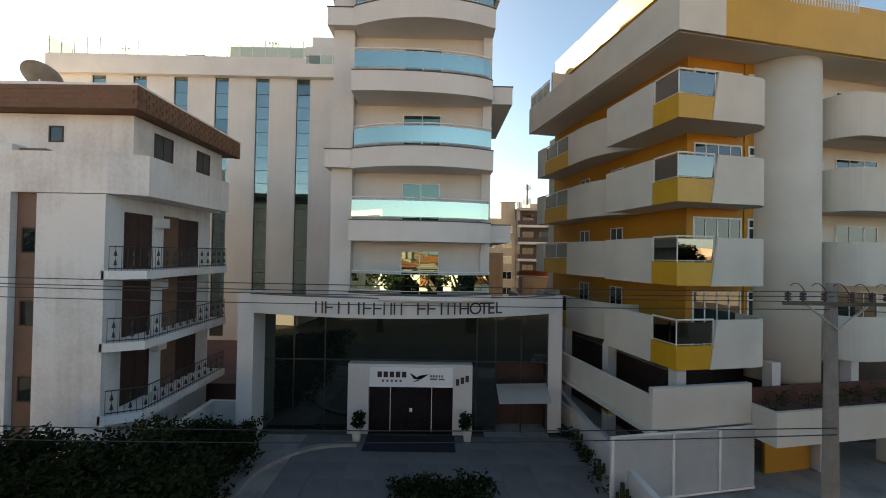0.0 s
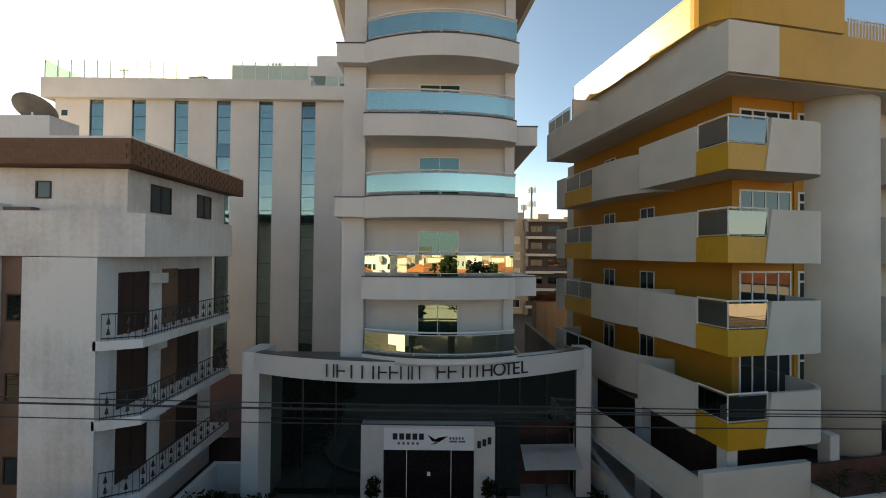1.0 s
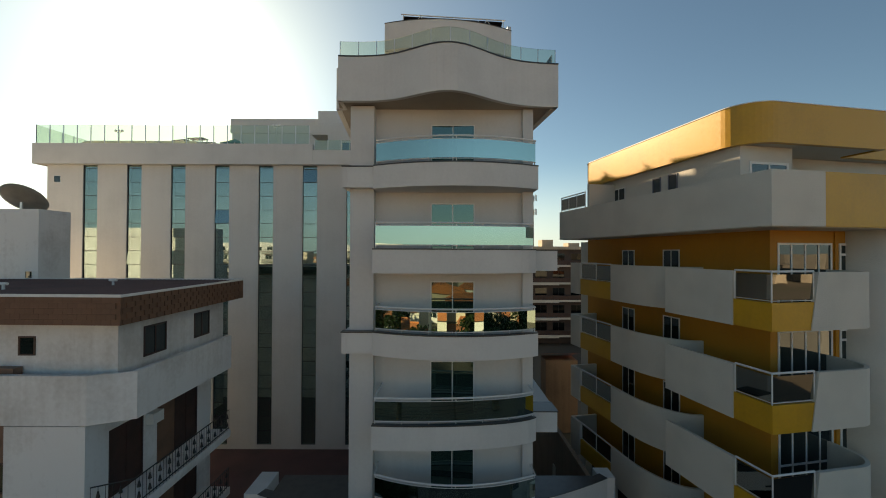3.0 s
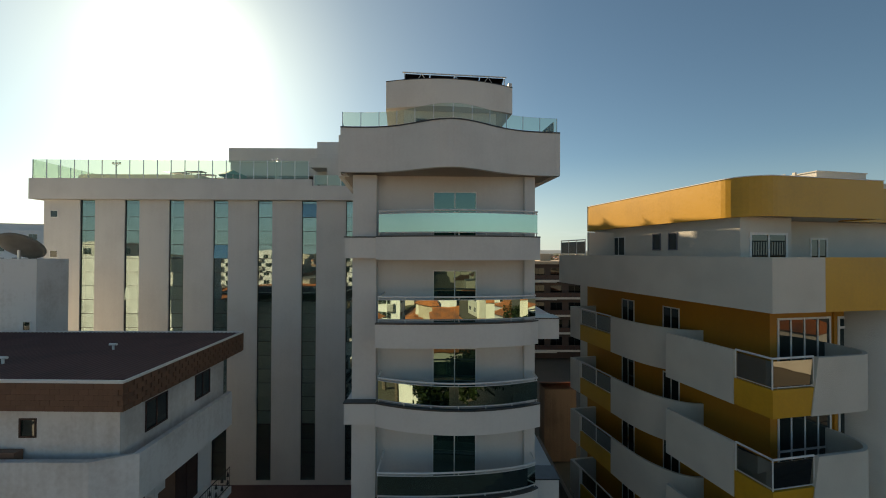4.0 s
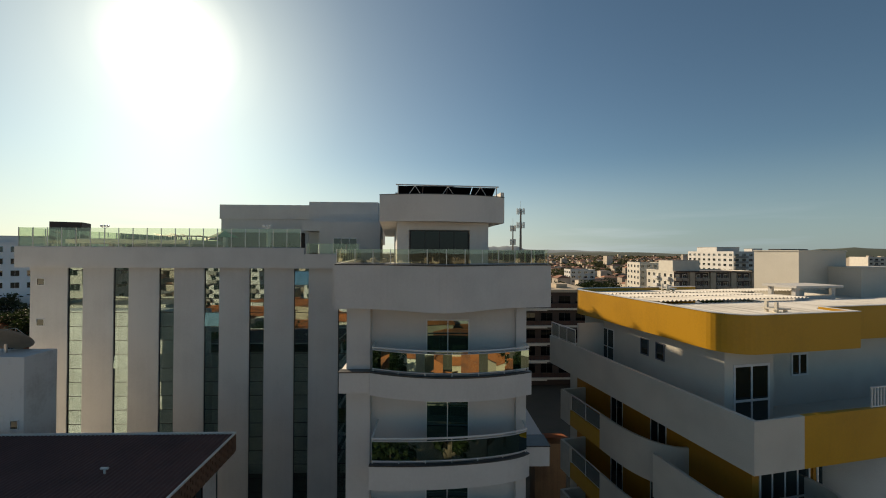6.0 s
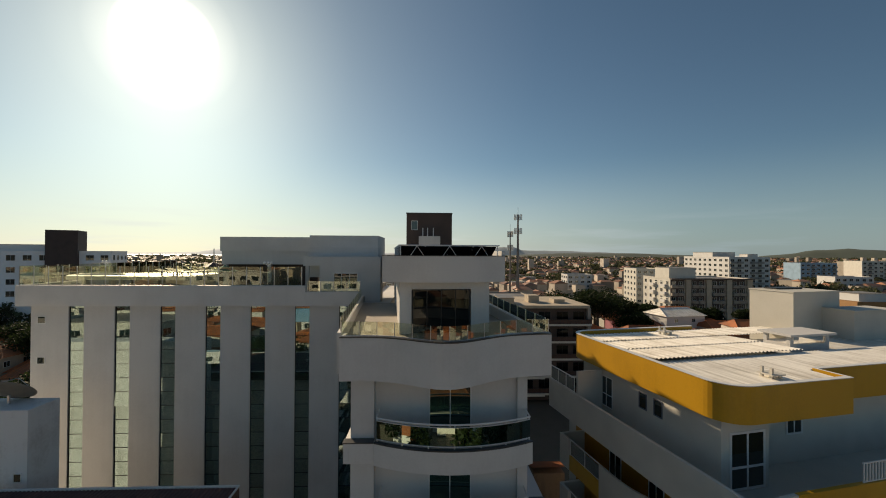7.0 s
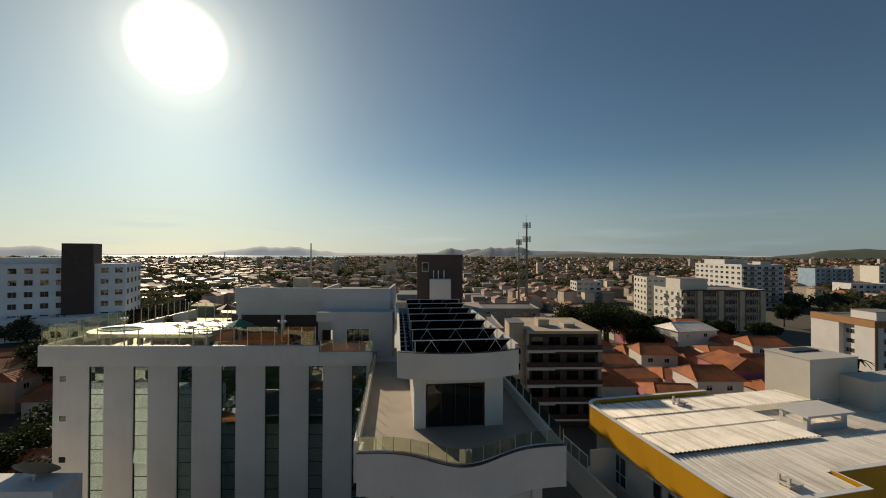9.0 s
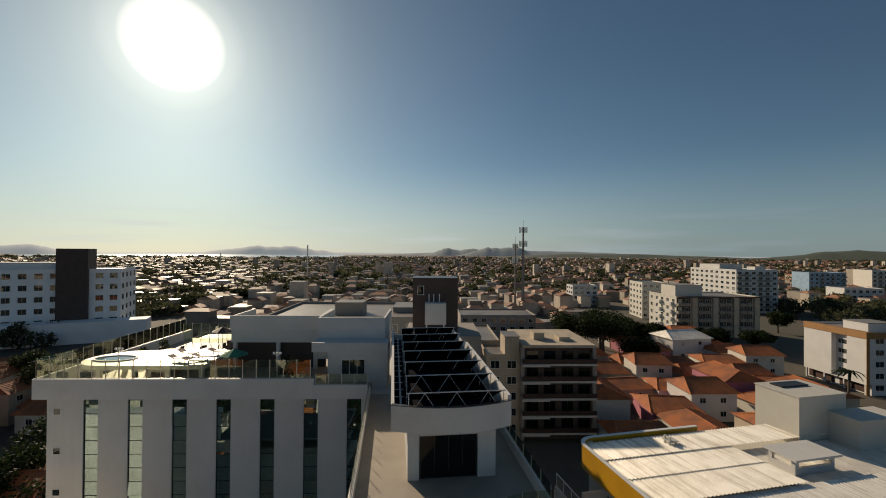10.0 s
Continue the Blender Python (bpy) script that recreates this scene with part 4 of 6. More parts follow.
for i in range(240):
    x = -22.0 + 12.05 * i / 239
    z = 14.30 + (0.025 if i % 4 in (1, 2) else 0.0)
    cur = [bm.verts.new(p) for p in ((x, -3.05, 14.1), (x, -3.05, z), (x, 4.25, z), (x, 4.25, 14.1))]
    if pv:
        for q in range(4):
            bm.faces.new((pv[q], pv[(q + 1) % 4], cur[(q + 1) % 4], cur[q]))
    pv = cur
part("roof", bm, M_BROWNROOF, house, "dark brown corrugated sheet roof")
bm = bmesh.new()
ribbon(bm, [(-22.2, -3.12), (-9.70, -3.42), (-9.83, 4.42), (-22.2, 4.42)], 0.14, 14.282, 14.36)
part("gutter", bm, M_ALU, house, "pale metal roof edging")
for x, y in ((-13.4, 0.8), (-15.6, -1.3)):
    bm = bmesh.new()
    rod(bm, (x, y, 14.3), (x, y, 14.5), 0.045, 10)
    rod(bm, (x - 0.15, y, 14.52), (x + 0.15, y, 14.52), 0.05, 10)
    part("roof_vent", bm, M_ALU, house, "white vent pipe")
slab("steps", house, M_OLDWHITE, (-10.85, -10.7, -3.29, -3.0, 0.0, 1.95))

# block behind it, with a dish
back = thing("grey_block", "weathered grey building with a dish on its roof", "building")
slab("wall", back, M_OLDWHITE, (-34.0, -20.9, 5.2, 7.0, 0.0, 17.9))
window(back, -21.6, -21.15, 5.2, 14.2, 14.7, 1)
window(back, -24.0, -23.2, 5.2, 15.5, 16.3, 1)
dish = thing("satellite_dish", "round brown-grey mesh dish on the grey roof", "dish", pose(-22.75, 6.1, 17.9))
bm = bmesh.new()
rings, n = 6, 28
grid = []
for i in range(rings + 1):
    r = 1.05 * i / rings
    grid.append([bm.verts.new((r * math.cos(6.2832 * k / n), r * math.sin(6.2832 * k / n), 0.26 * r * r)) for k in range(n)] if i else [bm.verts.new((0, 0, 0))])
for k in range(n):
    bm.faces.new((grid[0][0], grid[1][k], grid[1][(k + 1) % n]))
    for i in range(1, rings):
        bm.faces.new((grid[i][k], grid[i + 1][k], grid[i + 1][(k + 1) % n], grid[i][(k + 1) % n]))
bmesh.ops.solidify(bm, geom=list(bm.faces), thickness=0.03)
TURN = (Matrix.Rotation(radians(-8), 4, "Y") @ Matrix.Rotation(radians(-40), 4, "X"))
bmesh.ops.transform(bm, verts=bm.verts, matrix=Matrix.Translation((0, 0, 0.48)) @ TURN)
bowl = part("bowl", bm, M_TOWNFLAT, dish)
for f in bowl.data.polygons:
    f.use_smooth = True
bm = bmesh.new()
tip = TURN @ Vector((0, 0, 0.95)) + Vector((0, 0, 0.48))
for k in range(3):
    a = 2.094 * k
    rod(bm, TURN @ Vector((1.0 * math.cos(a), 1.0 * math.sin(a), 0.26)) + Vector((0, 0, 0.48)), tip, 0.015, 5)
part("feed_strut", bm, M_STEEL, dish)
bm = bmesh.new()
rod(bm, (0, 0, 0), (0, 0, 0.47), 0.07)
part("mast", bm, M_STEEL, dish)

# ---- yellow apartment building ----
yb = thing("yellow_apartments", "ochre and cream apartment building with wrapping balconies", "apartment building", pose(9.8, -3.9, 0, 0, 0, 11))
slab("wall", yb, M_ORANGE, (1.85, 5.0, 1.6, 13.0, 3.9, 16.5), label="ochre wall")
slab("wall", yb, M_CREAM, (5.0, 23.0, 1.9, 15.5, 3.9, 16.5), label="cream wall")
slab("wall", yb, M_ORANGE, (4.6, 5.6, 1.55, 1.9, 3.9, 16.5))
bm = bmesh.new()
prism(bm, [(6.55 + 1.55 * math.cos(a), 1.9 + 1.5 * math.sin(a)) for a in [radians(180 + 180 * i / 20) for i in range(21)]], 3.4, 16.5)
shaft = part("round_shaft", bm, M_CREAM_ROUGH, yb, "tall rounded cream stair shaft")
for f in shaft.data.polygons:
    f.use_smooth = abs(f.normal.z) < 0.5
LEV = (4.33, 7.33, 10.35, 13.37)


def corner_round(cx, cy, r, a0, a1, n=8):
    return [(cx + r * math.cos(radians(a0 + (a1 - a0) * i / n)), cy + r * math.sin(radians(a0 + (a1 - a0) * i / n))) for i in range(n + 1)]


def slanted(bm, u0, u1, v, thick, z0, z1, cut):
    """A front panel whose left edge leans."""
    a = [(u0 - cut, v, z0), (u1, v, z0), (u1, v, z1), (u0, v, z1)]
    f = bm.faces.new([bm.verts.new(p) for p in a])
    g = [bm.verts.new((x, y + thick, z)) for x, y, z in a]
    bm.faces.new(g[::-1])
    vs = list(f.verts)
    for i in range(4):
        j = (i + 1) % 4
        bm.faces.new((vs[i], g[i], g[j], vs[j]))


for k, z in enumerate(LEV):
    t = z + 1.77
    # corner balcony
    bm = bmesh.new()
    prism(bm, [(0.05, 4.2), (0.05, 0.1), (0.1, 0.05)] + corner_round(3.4, 0.9, 0.85, -90, 0) + [(4.25, 1.55), (1.85, 1.55), (1.85, 4.2)], z + 0.02, z + 0.2)
    bal = part("balcony", bm, M_CREAM, yb, "corner balcony with cream and ochre panels")
    bm = bmesh.new()
    slanted(bm, 1.72, 3.4, 0.0, 0.12, z, t, 0.28)
    ribbon(bm, corner_round(3.4, 0.95, 0.95, -90, 0) + [(4.35, 1.6)], 0.12, z, t)
    pn = part("front_panel", bm, M_CREAM_ROUGH, bal, "cream panel with rounded corner")
    for f in pn.data.polygons:
        f.use_smooth = False
    bm = bmesh.new()
    ribbon(bm, [(0.0, 4.28), (0.0, 1.3)], 0.12, z, t)
    part("side_panel", bm, M_CREAM_ROUGH, bal, "cream side panel")
    bm = bmesh.new()
    ribbon(bm, [(0.03, 1.298), (0.03, 0.03), (1.6, 0.03)], 0.1, z + 0.01, z + 0.86)
    part("corner_panel", bm, M_YELLOW, bal, "ochre corner panel")
    glass_rail(bal, [(0.08, 1.28), (0.08, 0.08), (1.62, 0.08)], z + 0.86, t + 0.02, M_ALU, M_RAILBRONZE, gap=0.05)
    # side balcony further back
    bm = bmesh.new()
    out = [(1.85 - 1.55 * math.sin(radians(6 * i)), 7.2 - 2.85 * math.cos(radians(6 * i))) for i in range(16)] + [(0.3, 8.35)]
    ribbon(bm, out, -0.12, z, t)
    bal2 = part("side_balcony", bm, M_CREAM_ROUGH, yb, "side balcony with rounded cream panel")
    bm = bmesh.new()
    prism(bm, [(1.85, 4.4), (1.85, 12.0), (0.42, 12.0), (0.42, 7.2), (0.62, 5.9), (1.05, 5.0)], z + 0.02, z + 0.2)
    part("floor_slab", bm, M_CREAM, bal2)
    slab("end_panel", bal2, M_CREAM_ROUGH, (0.25, 0.4, 11.2, 12.05, z, t), (0.25, 1.85, 12.05, 12.2, z, t))
    slab("low_panel", bal2, M_YELLOW, (0.3, 0.42, 8.354, 11.196, z, z + 0.86))
    glass_rail(bal2, [(0.36, 11.15), (0.36, 9.7), (0.36, 8.4)], z + 0.86, t, M_ALU, M_RAILBRONZE, gap=0.05)
    # balconies beyond the shaft
    bm = bmesh.new()
    ribbon(bm, [(8.0, 1.9)] + corner_round(8.95, 0.95, 0.95, -180, -90)[0:9] + [(10.6, 0.0)], 0.12, z, t)
    bal3 = part("balcony", bm, M_CREAM_ROUGH, yb, "rounded cream balcony panel")
    slab("floor_slab", bal3, M_CREAM, (8.3, 14.0, 0.6, 1.88, z + 0.02, z + 0.2))
    slab("low_panel", bal3, M_YELLOW, (10.604, 14.0, 0.03, 0.13, z + 0.01, z + 0.86))
    glass_rail(bal3, [(10.65, 0.08), (12.3, 0.08), (13.9, 0.08)], z + 0.86, t, M_ALU, M_RAILBRONZE, gap=0.05)
    # windows
    window(yb, 2.15, 4.5, 1.6, z + 0.22, z + 2.7, 4, name="balcony_window", transom=z + 1.1, bar=0.07)
    window(yb, 4.75, 5.5, 1.55, z + 1.3, z + 2.7, 2, name="small_window", transom=z + 2.3, bar=0.08)
    window(yb, 8.5, 9.2, 1.9, z + 0.9, z + 2.4, 1, name="small_window")
    window(yb, 9.9, 12.4, 1.9, z + 0.22, z + 2.6, 3, name="balcony_window")
    window(yb, 5.6, 6.6, 1.85, z + 0.9, z + 2.5, 2, axis="y", out=-1, name="side_window")
    window(yb, 8.6, 9.6, 1.85, z + 0.22, z + 2.5, 2, axis="y", out=-1, name="side_window")
# roof storey: wrapping parapet, set-back penthouse, rounded ochre fascia
bm = bmesh.new()
ribbon(bm, [(0.0, 13.1), (0.0, 0.0), (2.0, 0.0)], 0.16, 16.52, 18.2)
part("roof_parapet", bm, M_CREAM_ROUGH, yb, "cream roof terrace parapet")
slab("roof_parapet", yb, M_YELLOW, (2.004, 23.0, 0.0, 0.16, 16.52, 18.2), label="ochre roof terrace parapet")
slab("terrace_slab", yb, M_CREAM, (0.16, 23.0, 0.16, 13.0, 16.5, 16.75))
slab("end_wall", yb, M_CREAM_ROUGH, (0.17, 1.74, 10.1, 10.25, 16.76, 19.45))
glass_rail(yb, [(0.08, 13.0), (0.08, 12.1), (0.08, 11.2), (0.08, 10.3)], 18.2, 19.05, M_ALU, M_RAILBRONZE)
slab("rear_wall", yb, M_CREAM, (1.9, 16.0, 13.004, 13.9, 3.9, 16.4))
pk = slab("picket_railing", yb, M_ALU, (5.0, 8.4, 0.06, 0.1, 18.85, 18.9), (5.0, 8.4, 0.06, 0.1, 18.21, 18.25), label="white picket railing")
for i in range(24):
    slab("picket", pk, M_ALU, (5.02 + 0.145 * i, 5.06 + 0.145 * i, 0.065, 0.095, 18.25, 18.85))
slab("penthouse_wall", yb, M_CREAM_ROUGH, (1.75, 4.1, 2.6, 12.0, 16.75, 19.68), label="cream penthouse wall")
slab("penthouse_wall", yb, M_CREAM_ROUGH, (4.104, 23.0, 3.9, 12.0, 16.75, 19.68))
slab("brick_chimney", yb, M_TILEBROWN, (4.108, 4.55, 3.3, 3.896, 16.75, 19.66))
window(yb, 2.15, 3.9, 2.6, 16.8, 19.1, 2, name="penthouse_door", transom=17.7, bar=0.09)
window(yb, 6.75, 7.7, 3.9, 18.0, 19.0, 2, name="penthouse_window", bar=0.08)
window(yb, 9.2, 10.3, 1.75, 17.5, 19.2, 2, axis="y", out=-1, name="penthouse_window", transom=18.2)
window(yb, 6.6, 7.15, 1.75, 18.45, 19.25, 1, axis="y", out=-1, name="penthouse_window", frame_mat=M_GREYSIGN)
window(yb, 5.6, 6.15, 1.75, 18.45, 19.25, 1, axis="y", out=-1, name="penthouse_window", frame_mat=M_GREYSIGN)
bm = bmesh.new()
ring = [(10.8, 13.2)] + corner_round(2.6, 12.0, 1.18, 90, 180, 10) + corner_round(2.6, 3.1, 1.18, 180, 270, 10) + [(7.6, 1.92), (7.6, 3.2), (23.0, 3.2)]
ribbon(bm, ring, 0.2, 19.65, 21.1)
part("roof_fascia", bm, M_YELLOW, yb, "rounded ochre roof fascia")
bm = bmesh.new()
prism(bm, corner_round(2.6, 12.0, 1.05, 90, 180, 10) + corner_round(2.6, 3.1, 1.05, 180, 270, 10) + [(7.5, 2.05), (7.5, 3.35), (23.0, 3.35), (23.0, 13.05)], 19.7, 19.9)
part("roof_soffit", bm, M_CREAM, yb)
bm = bmesh.new()
ribbon(bm, shifted(ring, -0.02), 0.24, 21.1, 21.13)
part("roof_edging", bm, M_ALU, yb, "bright metal roof edging")
for b, (v0, v1, zt) in enumerate(((2.15, 6.1, 21.02), (6.0, 8.35, 21.15), (8.25, 10.5, 21.08), (10.4, 12.75, 21.02))):
    x0, x1 = 1.72, (22.8 if b in (0, 3) else 10.8)
    cols = 4 * int((x1 - x0) / 0.24)
    bm = bmesh.new()
    pv = None
    for i in range(cols + 1):
        x = x0 + (x1 - x0) * i / cols
        zz = (0.015 if b == 0 else 0.04) * math.sin(i * math.pi / 2) + zt
        edge = 3.1 - math.sqrt(max(0.0, 1.0 - (2.6 - x) ** 2)) if b == 0 and x < 2.6 else (3.42 if b == 0 and x > 7.35 else v0)
        back_edge = 12.0 + math.sqrt(max(0.0, 1.0 - (2.6 - x) ** 2)) if b == 3 and x < 2.6 else v1
        cur = (bm.verts.new((x, edge, zz)), bm.verts.new((x, back_edge, zz - (0.02 if b == 0 else 0.12))))
        if pv:
            bm.faces.new((pv[0], cur[0], cur[1], pv[1]))
        pv = cur
    if b == 0:
        box(bm, 10.85, 22.8, 6.1, 10.4, 20.6, 20.64)
    part("sheet_roof", bm, M_ZINC, yb, "corrugated zinc sheet roof")
# rooftop water tank house, open shelter and vents
slab("tank_house", yb, M_CREAM, (16.4, 20.5, 10.5, 13.5, 19.9, 23.55), label="cream rooftop tank house")
slab("tank_house", yb, M_CREAM, (18.9, 22.8, 8.7, 10.496, 19.9, 22.5), label="cream rooftop annex")
slab("tank_house_roof", yb, M_CREAM, (16.35, 20.55, 10.45, 13.55, 23.55, 23.62))
slab("tank_hatch", yb, M_IRON, (17.2, 19.6, 12.2, 13.1, 23.622, 23.72))
slab("tank_house_roof", yb, M_CREAM, (18.8, 22.9, 8.6, 10.44, 22.5, 22.56))
sh = slab("roof_shelter", yb, M_WHITE, (11.7, 14.6, 7.3, 7.45, 20.2, 21.05), (11.7, 11.85, 7.454, 8.8, 20.2, 21.05), (11.69, 11.95, 7.29, 7.5, 21.05, 21.5), (14.35, 14.6, 7.3, 7.45, 21.05, 21.5), (11.7, 11.9, 8.6, 8.8, 21.05, 21.5), (14.45, 14.6, 7.454, 8.8, 20.2, 21.05),
          label="small white open roof shelter")
slab("shelter_roof", sh, M_WHITE, (11.5, 14.9, 7.1, 9.0, 21.5, 21.62))
for u, v in ((7.0, 11.3), (4.4, 2.7)):
    slab("roof_vent", yb, M_CREAM, (u, u + 0.1, v, v + 0.1, 20.8, 21.45), (u + 0.45, u + 0.55, v, v + 0.1, 20.6, 21.15), (u, u + 0.1, v + 0.4, v + 0.5, 20.8, 21.45), (u + 0.45, u + 0.55, v + 0.4, v + 0.5, 20.6, 21.15), (u, u + 0.55, v, v + 0.5, 20.6, 20.85), (u - 0.08, u + 0.63, v - 0.08, v + 0.58, 21.15, 21.2))
# podium: garage level, ramp wall, louvred gates, planter
slab("podium_wall", yb, M_CREAM, (-1.0, 3.14, -0.1, 0.1, 2.35, 3.8), label="cream garage podium wall")
slab("podium_wall", yb, M_CREAM, (-1.0, -0.85, 0.104, 12.0, 2.35, 3.5), label="cream garage side wall")
slab("podium_wall", yb, M_CREAM, (-1.0, -0.85, -0.1, 12.0, 0.0, 1.0))
slab("podium_ledge", yb, M_CREAM, (-1.15, -0.84, -0.15, 12.0, 2.2, 2.346))
slab("garage_ceiling", yb, M_CONCRETE, (1.0, 23.0, 1.7, 12.0, 3.86, 3.898))
# Dark sheets in place of the shade inside the open garage.
slab("garage_back_shade", yb, M_DARKWOOD_AND_SHADE, (1.6, 23.0, 2.4, 2.6, 0.0, 3.84))
slab("garage_back_shade", yb, M_DARKWOOD_AND_SHADE, (1.5, 1.596, 2.4, 12.0, 0.0, 3.84))
slab("podium_floor", yb, M_CONCRETE, (-0.84, 23.0, 0.11, 2.39, 2.2, 2.4))
slab("podium_floor", yb, M_CONCRETE, (-0.84, 1.49, 2.4, 12.0, 0.0, 0.1))
for u in (0.35, 4.6, 8.5, 12.5):
    slab("column", yb, M_WHITE, (u, u + 0.4, 0.35, 0.75, 2.4, 4.35))
for u in (6.9, 10.5):
    slab("column", yb, M_WHITE, (u, u + 0.45, 0.3, 0.75, 0.0, 1.85))
for v in (4.4, 8.4, 11.4):
    col = slab("column", yb, M_WHITE, (0.3, 0.73, v, v + 0.45, 0.0, 4.33))
    slab("hazard_band", col, M_YELLOW, (0.28, 0.75, v - 0.02, v + 0.47, 1.1, 1.22))
    slab("hazard_band", col, M_BLACK, (0.28, 0.75, v - 0.02, v + 0.47, 1.22, 1.34))
slab("planter_back", yb, M_SOILRED, (3.3, 16.0, 0.204, 0.3, 2.9, 3.5), label="red-brown wall behind the planter")
for g0, g1 in ((-2.55, -0.3), (-0.2, 1.6), (1.7, 3.15)):
    g = slab("garage_gate", yb, M_ALU, (g0 - 0.1, g0, -0.24, -0.13, 0.05, 2.3), (g0, g1, -0.24, -0.13, 2.24, 2.3), (g0, g1, -0.24, -0.13, 0.05, 0.13), label="white louvred garage gate")
    for j in range(21):
        bm = bmesh.new()
        z = 0.15 + 0.1 * j
        v = [bm.verts.new(p) for p in ((g0, -0.23, z), (g1, -0.23, z), (g1, -0.17, z + 0.066), (g0, -0.17, z + 0.066))]
        bmesh.ops.solidify(bm, geom=[bm.faces.new(v)], thickness=0.012)
        part("slat", bm, M_ALU, g)
pl = slab("planter", yb, M_CREAM, (3.15, 14.0, -1.0, -0.85, 1.85, 3.05), (3.15, 3.3, -0.85, 0.2, 1.85, 3.05), (3.3, 14.0, -0.85, 0.2, 1.85, 2.0), label="long cream planter over the garage entrance")
slab("soil", pl, M_SOILRED, (3.3, 14.0, -0.85, 0.2, 2.0, 2.95))
slab("garage_wall", yb, M_ORANGE, (4.6, 6.8, 0.6, 0.7, 0.0, 1.85))
rnd = random.Random(4)
for i in range(14):
    p = thing("planter_shrub", "thin leafy shrub in the red planter soil", "plant", pose(9.8, -3.9, 0, 0, 0, 11) @ pose(3.7 + 0.7 * i, -0.4 + rnd.uniform(-0.25, 0.25), 2.95), group="planter shrubs")
    bm = bmesh.new()
    for q in range(4):
        leafball(bm, (rnd.uniform(-0.2, 0.2), rnd.uniform(-0.2, 0.2), 0.12 + 0.12 * q), 0.2, 16, 0.07, rnd=rnd)
    rod(bm, (0, 0, -0.05), (0, 0, 0.5), 0.012, 4)
    part("foliage", bm, M_LEAF_DRY, p)

# ---- utility pole and cables ----
PX, PY = 10.55, -8.75
pole = thing("utility_pole", "concrete utility pole with crossarm and insulators", "utility pole", pose(PX, PY, -0.1))
bm = bmesh.new()
bmesh.ops.create_cone(bm, cap_ends=True, segments=12, radius1=0.2, radius2=0.11, depth=7.9, matrix=Matrix.Translation((0, 0, 3.95)))
part("post", bm, M_POLE, pole)
arm = slab("crossarm", pole, M_BARK, (-1.25, 1.25, -0.19, -0.11, 7.4, 7.48))
for x in (-1.15, -0.8, -0.3, 0.35, 0.8, 1.15):
    bm = bmesh.new()
    for q in range(3):
        bmesh.ops.create_cone(bm, cap_ends=True, segments=10, radius1=0.07, radius2=0.05, depth=0.05, matrix=Matrix.Translation((x, -0.15, 7.54 + 0.06 * q)))
    rod(bm, (x, -0.15, 7.45), (x, -0.15, 7.72), 0.02)
    part("insulator", bm, M_CERAMIC, arm, "brown ceramic insulator")
bm = bmesh.new()
for sx in (-1, 1):
    rod(bm, (0, -0.15, 6.85), (sx * 0.7, -0.15, 7.4), 0.025)
part("brace", bm, M_STEEL, pole)


def cable(a, b, sag, r, label="thin black overhead cable across the street"):
    cu = bpy.data.curves.new("cable", "CURVE")
    cu.dimensions, cu.bevel_depth, cu.bevel_resolution = "3D", r, 1
    sp = cu.splines.new("POLY")
    n = 32
    sp.points.add(n)
    for i in range(n + 1):
        t = i / n
        p = Vector(a).lerp(Vector(b), t)
        sp.points[i].co = (p.x, p.y, p.z - sag * 4 * t * (1 - t), 1)
    cu.materials.append(M_RUBBER)
    tmp = bpy.data.objects.new("cable", cu)
    me = bpy.data.meshes.new_from_object(tmp)
    bpy.data.objects.remove(tmp)
    me.materials.clear()
    me.materials.append(M_RUBBER)
    return tagged(new("cable", me), label, "cable", "overhead cables")


for dy, z, s in ((-0.25, 7.62, 0.14), (-0.1, 7.5, 0.18), (0.1, 7.36, 0.14), (-0.05, 7.2, 0.2)):
    cable((PX, PY + dy, z), (PX - 36, PY + dy + 0.6, z + 0.25), s, 0.011)
    cable((PX, PY + dy, z), (PX + 30, PY + dy, z), 0.3, 0.011)
for z, s in ((4.5, 0.3), (4.35, 0.45)):
    cable((PX, PY - 0.15, z), (PX - 36, PY + 0.2, z), s, 0.012)
for k in range(5):
    x = -1.1 + 0.5 * k
    cable((PX + x, PY - 0.15, 7.74), (PX + x + 0.42, PY - 0.1, 7.55), -0.14, 0.009)

